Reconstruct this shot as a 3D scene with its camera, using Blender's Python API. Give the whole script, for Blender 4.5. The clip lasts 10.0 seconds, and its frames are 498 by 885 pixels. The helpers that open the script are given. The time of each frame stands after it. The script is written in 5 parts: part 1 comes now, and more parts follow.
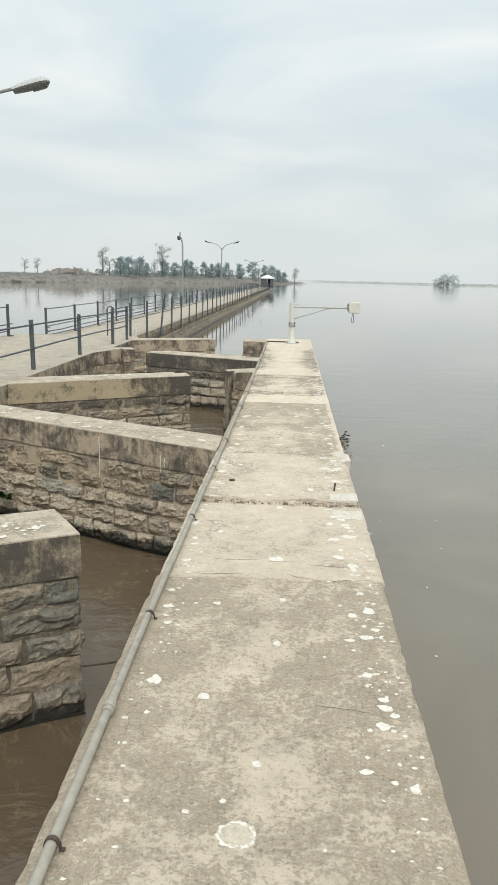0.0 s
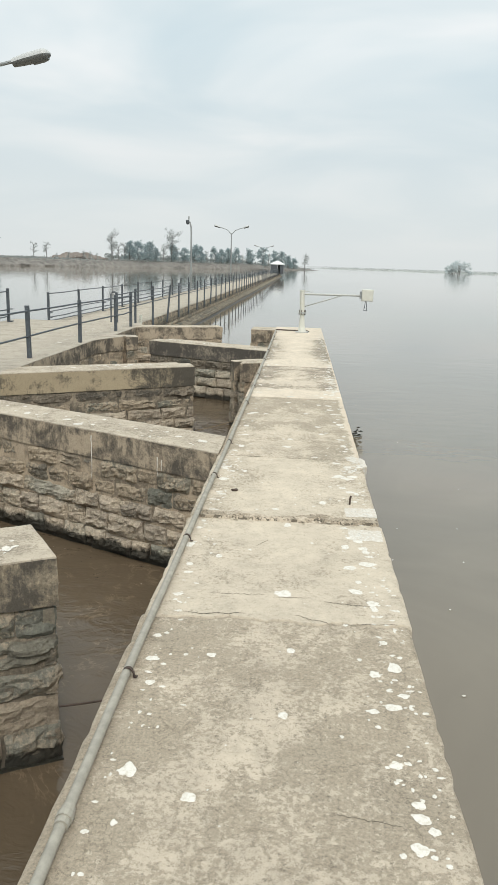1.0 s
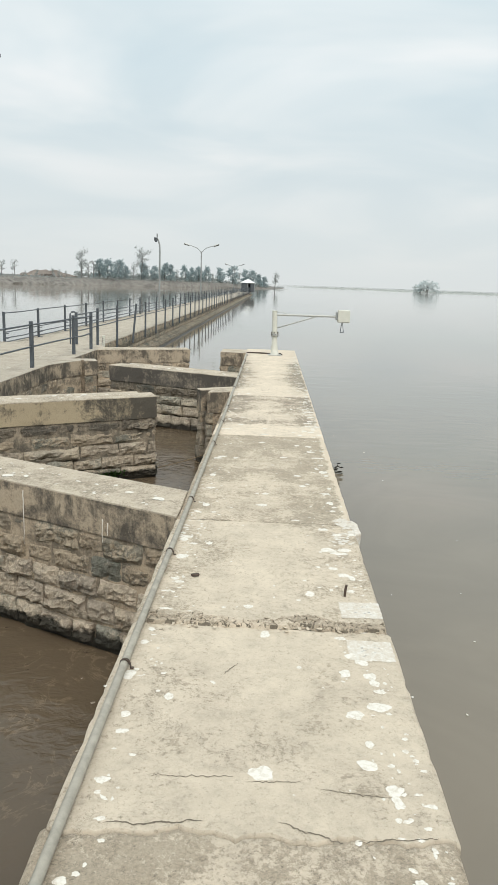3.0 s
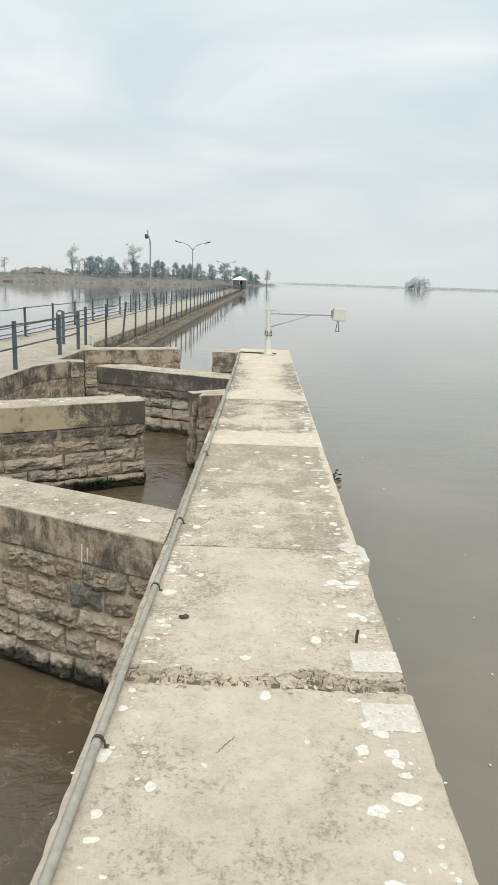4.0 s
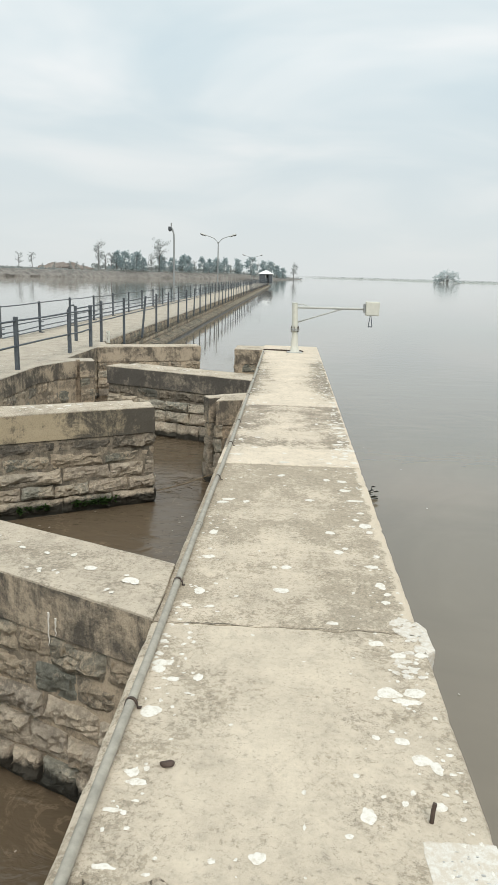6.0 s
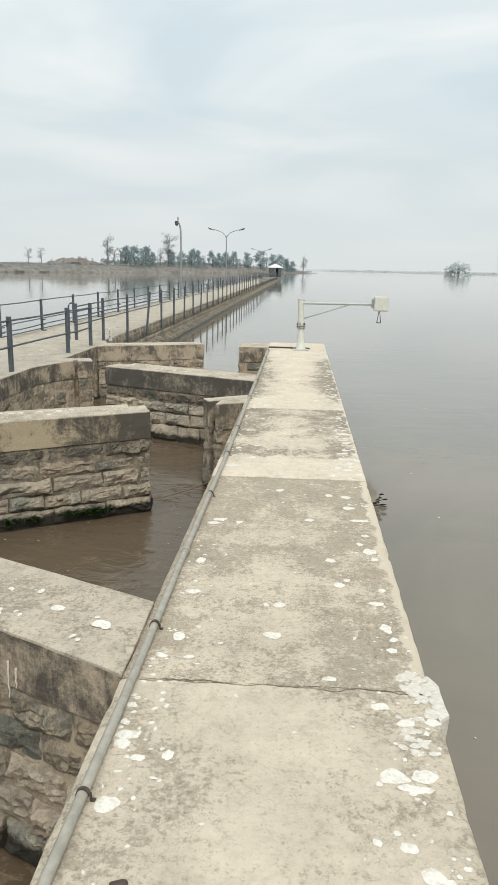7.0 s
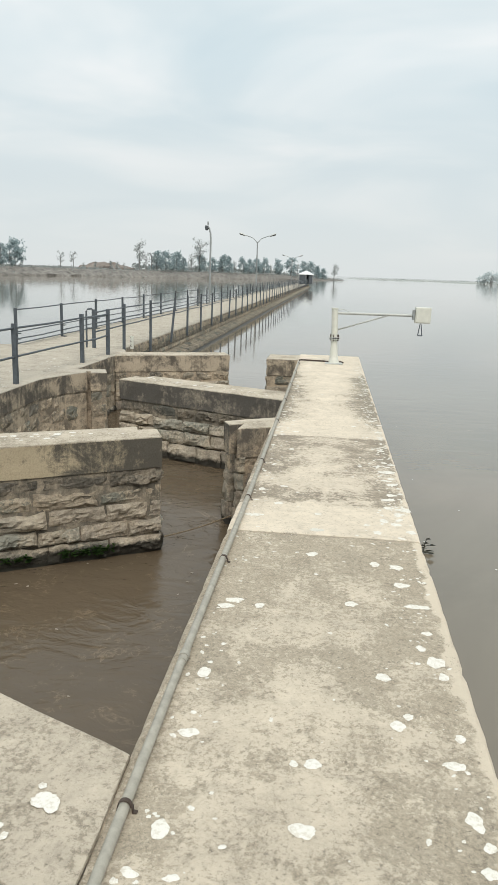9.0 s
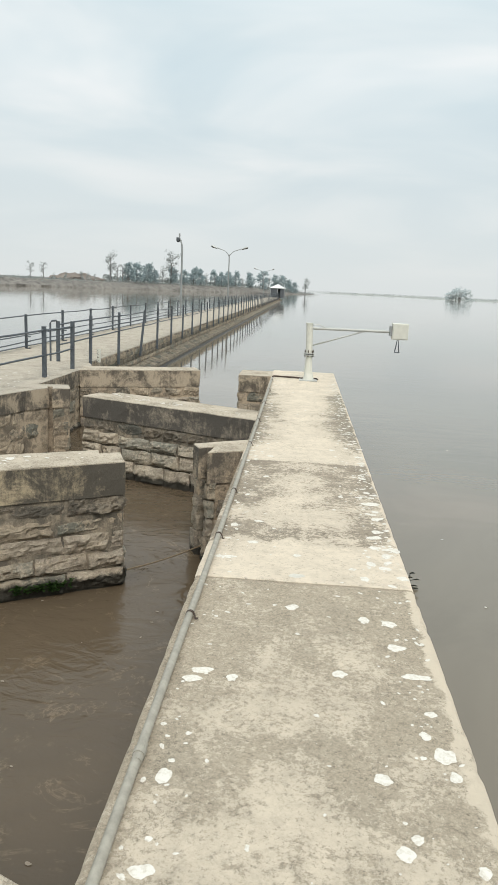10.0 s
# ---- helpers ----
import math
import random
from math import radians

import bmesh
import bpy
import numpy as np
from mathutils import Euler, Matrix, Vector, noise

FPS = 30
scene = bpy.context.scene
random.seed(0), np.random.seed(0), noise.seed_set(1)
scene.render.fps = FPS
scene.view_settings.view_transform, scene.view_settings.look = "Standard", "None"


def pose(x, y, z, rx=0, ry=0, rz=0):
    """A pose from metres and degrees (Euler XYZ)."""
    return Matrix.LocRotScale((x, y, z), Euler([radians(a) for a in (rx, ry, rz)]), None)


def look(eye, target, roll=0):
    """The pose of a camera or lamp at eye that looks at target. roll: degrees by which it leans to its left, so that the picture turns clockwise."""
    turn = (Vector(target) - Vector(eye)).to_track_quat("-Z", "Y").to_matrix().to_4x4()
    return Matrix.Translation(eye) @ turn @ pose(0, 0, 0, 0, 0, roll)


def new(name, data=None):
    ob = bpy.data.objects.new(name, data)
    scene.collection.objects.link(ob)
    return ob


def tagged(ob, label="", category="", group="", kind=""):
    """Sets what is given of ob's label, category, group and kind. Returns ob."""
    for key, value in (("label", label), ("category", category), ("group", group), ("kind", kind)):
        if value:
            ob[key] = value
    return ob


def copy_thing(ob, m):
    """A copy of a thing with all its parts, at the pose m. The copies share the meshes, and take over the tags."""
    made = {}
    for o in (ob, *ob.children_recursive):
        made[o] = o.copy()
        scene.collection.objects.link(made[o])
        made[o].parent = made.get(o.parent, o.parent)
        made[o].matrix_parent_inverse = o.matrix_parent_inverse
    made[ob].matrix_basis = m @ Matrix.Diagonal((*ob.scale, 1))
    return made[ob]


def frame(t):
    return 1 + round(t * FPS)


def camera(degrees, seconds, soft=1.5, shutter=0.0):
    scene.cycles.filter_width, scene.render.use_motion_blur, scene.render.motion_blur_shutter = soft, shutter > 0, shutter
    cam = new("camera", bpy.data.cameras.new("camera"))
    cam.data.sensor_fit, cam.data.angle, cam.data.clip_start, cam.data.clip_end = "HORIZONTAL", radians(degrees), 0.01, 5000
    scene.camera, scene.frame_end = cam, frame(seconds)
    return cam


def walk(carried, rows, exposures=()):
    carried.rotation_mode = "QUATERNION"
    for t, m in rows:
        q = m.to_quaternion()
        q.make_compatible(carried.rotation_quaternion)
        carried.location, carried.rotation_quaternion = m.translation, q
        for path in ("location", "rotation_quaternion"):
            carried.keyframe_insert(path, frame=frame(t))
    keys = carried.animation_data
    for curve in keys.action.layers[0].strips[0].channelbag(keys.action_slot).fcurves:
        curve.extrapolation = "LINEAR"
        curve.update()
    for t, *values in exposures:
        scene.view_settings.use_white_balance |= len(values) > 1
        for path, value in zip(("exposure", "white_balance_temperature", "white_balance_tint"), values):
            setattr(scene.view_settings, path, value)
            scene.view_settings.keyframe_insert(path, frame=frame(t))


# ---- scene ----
cam = camera(37.2, 10.0, 1.1)
PATH = [
    (0, (-0.037, -0.372, 1.506), (-0.139, 1.578, 1.072), 1.3),
    (0.5, (-0.095, -0.044, 1.506), (-0.205, 1.903, 1.06), 2.1),
    (1, (-0.054, 0.255, 1.499), (-0.176, 2.195, 1.029), 1.8),
    (1.5, (-0.003, 0.543, 1.516), (-0.158, 2.486, 1.068), 1.6),
    (2, (-0.046, 0.845, 1.541), (-0.153, 2.795, 1.109), 1.9),
    (2.5, (-0.095, 1.145, 1.506), (-0.134, 3.102, 1.091), 2.3),
    (3.8, (-0.103, 1.808, 1.508), (-0.166, 3.76, 1.073), 1.5),
    (4, (-0.13, 1.913, 1.512), (-0.156, 3.866, 1.084), 1.9),
    (4.5, (-0.12, 2.15, 1.487), (-0.129, 4.102, 1.052), 1.4),
    (5, (-0.059, 2.454, 1.498), (-0.065, 4.409, 1.077), 0.8),
    (5.5, (-0.092, 2.717, 1.483), (-0.129, 4.668, 1.048), 0.9),
    (5.7, (-0.138, 2.88, 1.453), (-0.198, 4.831, 1.016), 1.5),
    (6.8, (-0.052, 3.406, 1.506), (-0.211, 5.344, 1.037), 0.5),
    (7, (-0.046, 3.528, 1.49), (-0.17, 5.47, 1.029), 1.1),
    (7.5, (-0.139, 3.858, 1.5), (-0.104, 5.813, 1.08), 2.6),
    (8, (-0.17, 4.048, 1.484), (-0.213, 6.001, 1.056), 2.4),
    (8.5, (-0.108, 4.376, 1.487), (-0.285, 6.321, 1.054), 1.4),
    (9, (-0.117, 4.6, 1.481), (-0.314, 6.54, 1.034), 1.9),
    (9.5, (-0.178, 4.872, 1.503), (-0.235, 6.828, 1.089), 3.1),
    (10, (-0.178, 5.121, 1.477), (-0.298, 7.075, 1.066), 2.7),
]
walk(cam, [(t, look(eye, target, roll)) for t, eye, target, roll in PATH])

# ---- world, sun ----
SUN_EL, SUN_AZ = 47.0, 164.0      # degrees; azimuth from +y towards +x
world = bpy.data.worlds.new("overcast_sky")
scene.world = world
world.use_nodes = True
wt = world.node_tree
wt.nodes.clear()


def link(tree, a, b):
    tree.links.new(a, b)


def node(tree, kind, **values):
    n = tree.nodes.new(kind)
    for key, value in values.items():
        n.inputs[key].default_value = value
    return n


def mathn(tree, op, a, b=None):
    n = tree.nodes.new("ShaderNodeMath")
    n.operation = op
    for i, v in enumerate((a, b)):
        if v is None:
            continue
        if isinstance(v, (int, float)):
            n.inputs[i].default_value = v
        else:
            tree.links.new(v, n.inputs[i])
    return n.outputs[0]


def ramp(tree, fac, stops):
    n = tree.nodes.new("ShaderNodeValToRGB")
    els = n.color_ramp.elements
    while len(els) < len(stops):
        els.new(0.5)
    for e, (p, c) in zip(els, stops):
        e.position = p
        e.color = (*c, 1) if len(c) == 3 else (c[0], c[0], c[0], 1)
    tree.links.new(fac, n.inputs[0])
    return n.outputs[0]


def mixc(tree, fac, a, b, mode="MIX"):
    n = tree.nodes.new("ShaderNodeMix")
    n.data_type, n.blend_type = "RGBA", mode
    for sock, v in ((n.inputs[0], fac), (n.inputs[6], a), (n.inputs[7], b)):
        if isinstance(v, (int, float)):
            sock.default_value = v
        elif isinstance(v, tuple):
            sock.default_value = (*v, 1)
        else:
            tree.links.new(v, sock)
    return n.outputs[2]


sky = wt.nodes.new("ShaderNodeTexSky")
sky.sky_type, sky.sun_disc = "NISHITA", False
sky.sun_elevation, sky.sun_rotation = radians(SUN_EL), radians(SUN_AZ)
co = wt.nodes.new("ShaderNodeTexCoord")
sep = wt.nodes.new("ShaderNodeSeparateXYZ")
link(wt, co.outputs["Generated"], sep.inputs[0])
up = mathn(wt, "MAXIMUM", sep.outputs[2], 0.0)
den = mathn(wt, "ADD", up, 0.22)
comb = wt.nodes.new("ShaderNodeCombineXYZ")
link(wt, mathn(wt, "DIVIDE", sep.outputs[0], den), comb.inputs[0])
link(wt, mathn(wt, "MULTIPLY", mathn(wt, "DIVIDE", sep.outputs[1], den), 1.25), comb.inputs[1])
cl = node(wt, "ShaderNodeTexNoise", Scale=1.15, Detail=4.0, Roughness=0.46, Distortion=0.5)
link(wt, comb.outputs[0], cl.inputs["Vector"])
cloud = ramp(wt, cl.outputs["Fac"], [(0.36, (0.635, 0.755, 0.81)), (0.46, (0.70, 0.805, 0.845)), (0.56, (0.81, 0.88, 0.90)), (0.67, (0.95, 0.97, 0.97))])
low = ramp(wt, up, [(0.0, (0.0,)), (0.25, (1.0,))])
veil = mixc(wt, low, (0.735, 0.775, 0.775), cloud)
blue = mixc(wt, 1.0, sky.outputs[0], (0.075, 0.075, 0.075), "MULTIPLY")
zen = ramp(wt, up, [(0.30, (0.0,)), (0.95, (1.0,))])   # an overcast sky is brightest overhead
dome = mixc(wt, 1.0, veil, mixc(wt, zen, (1.0, 1.0, 1.0), (2.0, 1.93, 1.84)), "MULTIPLY")
full = mixc(wt, 0.96, blue, dome)
bg = node(wt, "ShaderNodeBackground", Strength=1.0)
link(wt, full, bg.inputs["Color"])
wo = wt.nodes.new("ShaderNodeOutputWorld")
link(wt, bg.outputs[0], wo.inputs["Surface"])

sun = new("sun", bpy.data.lights.new("sun", "SUN"))
sun.data.energy, sun.data.angle, sun.data.color = 2.1, radians(22), (1.0, 0.93, 0.84)
se, sa = radians(SUN_EL), radians(SUN_AZ)
sun.matrix_world = look((40 * math.cos(se) * math.sin(sa), 40 * math.cos(se) * math.cos(sa), 40 * math.sin(se)), (0, 0, 0))

# ---- materials ----
LAKE, POOL_A, POOL_B, POOL_C = -0.96, -1.10, -0.99, -0.962


def material(name, rough=0.8, metal=0.0, spec=0.5):
    m = bpy.data.materials.new(name)
    m.use_nodes = True
    t = m.node_tree
    b = t.nodes["Principled BSDF"]
    b.inputs["Roughness"].default_value = rough
    b.inputs["Metallic"].default_value = metal
    b.inputs["Specular IOR Level"].default_value = spec
    return m, t, b


def place(t, scale=(1, 1, 1)):
    g = t.nodes.new("ShaderNodeNewGeometry")
    mp = t.nodes.new("ShaderNodeMapping")
    mp.inputs["Scale"].default_value = scale
    link(t, g.outputs["Position"], mp.inputs["Vector"])
    return mp.outputs[0]


def noisy(t, vec, scale, detail=4.0, rough=0.6, dist=0.0):
    n = node(t, "ShaderNodeTexNoise", Scale=scale, Detail=detail, Roughness=rough, Distortion=dist)
    link(t, vec, n.inputs["Vector"])
    return n.outputs["Fac"]


def bump(t, b, height, strength, distance):
    n = node(t, "ShaderNodeBump", Strength=strength, Distance=distance)
    link(t, height, n.inputs["Height"])
    link(t, n.outputs[0], b.inputs["Normal"])


def concrete(name, light, dark, amount, fine=0.5, trodden=0.0, patches=3.4, bands=(), rim=0.0):
    """Weathered cement: light laitance peeling in patches off a darker gritty body.
    bands: (y, bias) stops of wear along the wall; rim: width of the fresh pale strip at the lake edge."""
    m, t, b = material(name, 0.9, 0.0, 0.25)
    v = place(t)
    big = noisy(t, v, patches, 11.0, 0.66, 0.25)
    mid = noisy(t, v, 24.0, 10.0, 0.86, 0.3)
    grit = noisy(t, v, 95.0, 5.0, 0.75)
    slow = noisy(t, v, 1.3, 4.0, 0.6, 0.4)
    wear = mathn(t, "ADD", mathn(t, "MULTIPLY", big, 0.36), mathn(t, "MULTIPLY", mid, 0.34))
    crumb = noisy(t, v, 46.0, 6.0, 0.68, 0.2)
    wear = mathn(t, "ADD", wear, mathn(t, "MULTIPLY", crumb, 0.30))
    wear = mathn(t, "ADD", wear, mathn(t, "MULTIPLY", mathn(t, "SUBTRACT", slow, 0.5), 0.16))
    sp = t.nodes.new("ShaderNodeSeparateXYZ")
    link(t, v, sp.inputs[0])
    if trodden:      # the middle is kept pale by feet, lichen and dirt hold on at both sides
        off = mathn(t, "ABSOLUTE", mathn(t, "ADD", sp.outputs[0], 0.10))
        wear = mathn(t, "ADD", wear, mathn(t, "MULTIPLY", mathn(t, "SUBTRACT", off, 0.28), trodden))
    if bands:
        y0, y1 = bands[0][0], bands[-1][0]
        along = mathn(t, "ADD", sp.outputs[1], mathn(t, "MULTIPLY", mathn(t, "SUBTRACT", noisy(t, v, 4.0, 6.0, 0.65), 0.5), 0.9))
        along = mathn(t, "DIVIDE", mathn(t, "SUBTRACT", along, y0), y1 - y0)
        bias = ramp(t, along, [((y - y0) / (y1 - y0), (0.5 + k,)) for y, k in bands])
        wear = mathn(t, "ADD", wear, mathn(t, "SUBTRACT", bias, 0.5))
    edge = 0.62 - 0.22 * amount
    soft = ramp(t, wear, [(max(edge - 0.12, 0.0), (0.0,)), (edge + 0.12, (1.0,))])
    crisp = ramp(t, wear, [(max(edge - 0.008, 0.0), (0.0,)), (edge + 0.012, (1.0,))])
    mask = mathn(t, "ADD", mathn(t, "MULTIPLY", soft, 0.42), mathn(t, "MULTIPLY", crisp, 0.58))
    tone = mixc(t, ramp(t, noisy(t, v, 3.1, 6.0, 0.6), [(0.3, (0.0,)), (0.7, (1.0,))]), tuple(c * 0.86 for c in light), tuple(c * 1.04 for c in light))
    worn = mixc(t, ramp(t, grit, [(0.35, (0.0,)), (0.65, (1.0,))]), tuple(c * 0.62 for c in dark), tuple(c * 1.22 for c in dark))
    green = (dark[0] * 0.74, dark[1] * 0.77, dark[2] * 0.80)
    worn = mixc(t, ramp(t, mathn(t, "ADD", mathn(t, "MULTIPLY", slow, 0.5), mathn(t, "MULTIPLY", noisy(t, v, 5.5, 6.0, 0.7), 0.5)), [(0.52, (0.0,)), (0.66, (0.6,))]), worn, green)
    col = mixc(t, mathn(t, "MULTIPLY", mask, 0.92), tone, worn)
    speck = ramp(t, noisy(t, v, 48.0, 8.0, 0.8), [(0.37, (0.42,)), (0.455, (1.0,)), (0.62, (1.0,)), (0.70, (1.2,))])
    col = mixc(t, fine, col, mixc(t, 1.0, col, speck, "MULTIPLY"))
    mottle = ramp(t, noisy(t, v, 11.0, 9.0, 0.82), [(0.34, (0.76,)), (0.50, (1.0,)), (0.66, (1.10,))])
    col = mixc(t, 0.8, col, mixc(t, 1.0, col, mottle, "MULTIPLY"))
    fine_warp = node(t, "ShaderNodeVectorMath")
    fine_warp.operation = "ADD"
    wob = node(t, "ShaderNodeTexNoise", Scale=26.0, Detail=5.0, Roughness=0.7)
    link(t, v, wob.inputs["Vector"])
    shrink = node(t, "ShaderNodeVectorMath")
    shrink.operation = "SCALE"
    shrink.inputs["Scale"].default_value = 0.06
    link(t, wob.outputs["Color"], shrink.inputs[0])
    link(t, v, fine_warp.inputs[0])
    link(t, shrink.outputs[0], fine_warp.inputs[1])
    craze = node(t, "ShaderNodeTexVoronoi", Scale=19.0)
    craze.feature = "DISTANCE_TO_EDGE"
    link(t, fine_warp.outputs[0], craze.inputs["Vector"])
    lines = mathn(t, "MULTIPLY", ramp(t, craze.outputs["Distance"], [(0.0, (1.0,)), (0.07, (0.0,))]), ramp(t, noisy(t, v, 7.0, 6.0, 0.75), [(0.47, (0.0,)), (0.57, (1.0,))]))
    col = mixc(t, mathn(t, "MULTIPLY", mathn(t, "MULTIPLY", lines, soft), 0.75), col, tuple(c * 0.5 for c in dark))
    if rim:
        strip_in = mathn(t, "ADD", mathn(t, "SUBTRACT", sp.outputs[0], 0.478 - rim), mathn(t, "MULTIPLY", mathn(t, "SUBTRACT", noisy(t, v, 6.0, 7.0, 0.7), 0.5), 0.20))
        col = mixc(t, mathn(t, "MULTIPLY", ramp(t, mathn(t, "ADD", strip_in, 0.5), [(0.495, (0.0,)), (0.51, (1.0,))]), 0.85), col, tuple(c * 1.02 for c in light))
    warp = node(t, "ShaderNodeVectorMath")
    warp.operation = "ADD"
    nz = node(t, "ShaderNodeTexNoise", Scale=5.0, Detail=6.0, Roughness=0.7)
    link(t, v, nz.inputs["Vector"])
    link(t, v, warp.inputs[0])
    link(t, nz.outputs["Color"], warp.inputs[1])
    vor = node(t, "ShaderNodeTexVoronoi", Scale=2.3)
    vor.feature = "DISTANCE_TO_EDGE"
    link(t, warp.outputs[0], vor.inputs["Vector"])
    crack = mathn(t, "MULTIPLY", ramp(t, vor.outputs["Distance"], [(0.0, (1.0,)), (0.009, (0.0,))]), ramp(t, noisy(t, v, 2.6, 3.0), [(0.52, (0.0,)), (0.56, (1.0,))]))
    col = mixc(t, mathn(t, "MULTIPLY", crack, 0.65), col, tuple(c * 0.35 for c in dark))
    link(t, col, b.inputs["Base Color"])
    h = mathn(t, "ADD", mathn(t, "MULTIPLY", mid, 0.7), mathn(t, "MULTIPLY", grit, 0.6))
    h = mathn(t, "SUBTRACT", h, mathn(t, "MULTIPLY", crisp, 0.22))
    bump(t, b, mathn(t, "SUBTRACT", h, mathn(t, "MULTIPLY", crack, 0.4)), 0.6, 0.012)
    return m


def stained(name, plaster, black, amount, end=None):
    """Cement render with black algae runs, streaked downwards."""
    m, t, b = material(name, 0.92, 0.0, 0.2)
    v = place(t)
    runs = noisy(t, place(t, (11.0, 11.0, 1.6)), 1.8, 9.0, 0.80, 0.2)
    patch = noisy(t, v, 3.2, 11.0, 0.78, 0.3)
    grit = noisy(t, v, 70.0, 4.0, 0.7)
    s = mathn(t, "ADD", mathn(t, "MULTIPLY", runs, 0.24), mathn(t, "MULTIPLY", patch, 0.76))
    if end:          # blackest towards one end of the wall
        sp = t.nodes.new("ShaderNodeSeparateXYZ")
        link(t, v, sp.inputs[0])
        mr = node(t, "ShaderNodeMapRange", **{"From Min": end[0], "From Max": end[1], "To Min": -0.14, "To Max": 0.0})
        link(t, sp.outputs[0], mr.inputs["Value"])
        s = mathn(t, "ADD", s, mr.outputs[0])
    e = 0.62 - 0.24 * amount
    mask = ramp(t, s, [(e - 0.05, (0.0,)), (e + 0.005, (0.6,)), (e + 0.06, (1.0,))])
    col = mixc(t, mathn(t, "MULTIPLY", mask, 0.9), plaster, black)
    col = mixc(t, 0.5, col, mixc(t, 1.0, col, ramp(t, grit, [(0.3, (0.6,)), (0.55, (1.1,))]), "MULTIPLY"))
    link(t, col, b.inputs["Base Color"])
    bump(t, b, mathn(t, "ADD", grit, mathn(t, "MULTIPLY", noisy(t, v, 14.0, 6.0), 0.8)), 0.5, 0.01)
    return m


def rock(name, a, bcol, mortar, tide=None):
    """Rough-dressed stone with lime smears; shade differs from stone to stone."""
    m, t, b = material(name, 0.9, 0.0, 0.25)
    v = place(t)
    info = t.nodes.new("ShaderNodeObjectInfo")
    base = ramp(t, info.outputs["Random"], [(0.0, bcol), (0.28, a), (0.45, tuple(0.5 * p + 0.5 * q for p, q in zip(a, mortar))), (0.6, (bcol[0] * 0.86, bcol[1] * 0.97, bcol[2] * 1.0)), (0.78, tuple(p * 1.12 for p in a)), (1.0, tuple(p * 0.8 for p in bcol))])
    n1 = noisy(t, v, 6.0, 8.0, 0.72, 0.4)
    n2 = noisy(t, v, 34.0, 8.0, 0.75)
    base = mixc(t, ramp(t, n1, [(0.35, (0.0,)), (0.65, (1.0,))]), mixc(t, 1.0, base, (0.60, 0.60, 0.60), "MULTIPLY"), base)
    lime = ramp(t, mathn(t, "ADD", mathn(t, "MULTIPLY", noisy(t, v, 2.6, 6.0, 0.6), 0.6), mathn(t, "MULTIPLY", n2, 0.4)), [(0.485, (0.0,)), (0.56, (1.0,))])
    col = mixc(t, mathn(t, "MULTIPLY", lime, 0.75), base, mortar)
    col = mixc(t, 0.6, col, mixc(t, 1.0, col, ramp(t, n2, [(0.3, (0.45,)), (0.6, (1.15,))]), "MULTIPLY"))
    if tide is not None:      # black slime up to the tide line
        sp = t.nodes.new("ShaderNodeSeparateXYZ")
        link(t, v, sp.inputs[0])
        high = mathn(t, "ADD", mathn(t, "SUBTRACT", sp.outputs[2], tide), mathn(t, "MULTIPLY", mathn(t, "SUBTRACT", n1, 0.5), 0.16))
        slime = ramp(t, mathn(t, "ADD", high, 0.5), [(0.49, (1.0,)), (0.525, (0.0,))])
        col = mixc(t, mathn(t, "MULTIPLY", slime, 0.92), col, (0.022, 0.022, 0.018))
    link(t, col, b.inputs["Base Color"])
    bump(t, b, mathn(t, "ADD", mathn(t, "MULTIPLY", n2, 0.8), mathn(t, "MULTIPLY", n1, 1.2)), 0.8, 0.045)
    return m


def murky(name, colour, waves, spec=0.9, streaks=0.0):
    """Silty water. waves: (scale, stretch, height, distortion) of each train of ripples."""
    m, t, b = material(name, 0.04, 0.0, spec)
    b.inputs["IOR"].default_value = 1.33
    v = place(t)
    col = mixc(t, ramp(t, noisy(t, v, 0.5, 4.0, 0.6, 1.2), [(0.35, (0.0,)), (0.65, (1.0,))]), tuple(c * 0.87 for c in colour), colour)
    if streaks:      # thin scum drawn out by the eddies
        swirl = noisy(t, v, 1.7, 5.0, 0.6, 3.2)
        thin = ramp(t, mathn(t, "ABSOLUTE", mathn(t, "SUBTRACT", swirl, 0.5)), [(0.0, (1.0,)), (0.03, (0.0,))])
        broken = ramp(t, noisy(t, v, 3.0, 5.0, 0.7), [(0.50, (0.0,)), (0.60, (1.0,))])
        col = mixc(t, mathn(t, "MULTIPLY", mathn(t, "MULTIPLY", thin, broken), streaks), col, tuple(min(1.0, c * 3.0) for c in colour))
    link(t, col, b.inputs["Base Color"])
    total = None
    for scale, stretch, height, dist in waves:
        h = mathn(t, "MULTIPLY", noisy(t, place(t, stretch), scale, 3.0, 0.5, dist), height)
        total = h if total is None else mathn(t, "ADD", total, h)
    bump(t, b, total, 1.0, 1.0)
    return m


def plain(name, colour, rough=0.6, metal=0.0, vary=0.15, scale=12.0, bumpy=0.002):
    m, t, b = material(name, rough, metal)
    v = place(t)
    n = noisy(t, v, scale, 6.0, 0.65)
    col = mixc(t, ramp(t, n, [(0.3, (0.0,)), (0.7, (1.0,))]), tuple(c * (1 - vary) for c in colour), tuple(min(1, c * (1 + vary)) for c in colour))
    link(t, col, b.inputs["Base Color"])
    if bumpy:
        bump(t, b, noisy(t, v, scale * 6, 4.0), 0.3, bumpy)
    return m


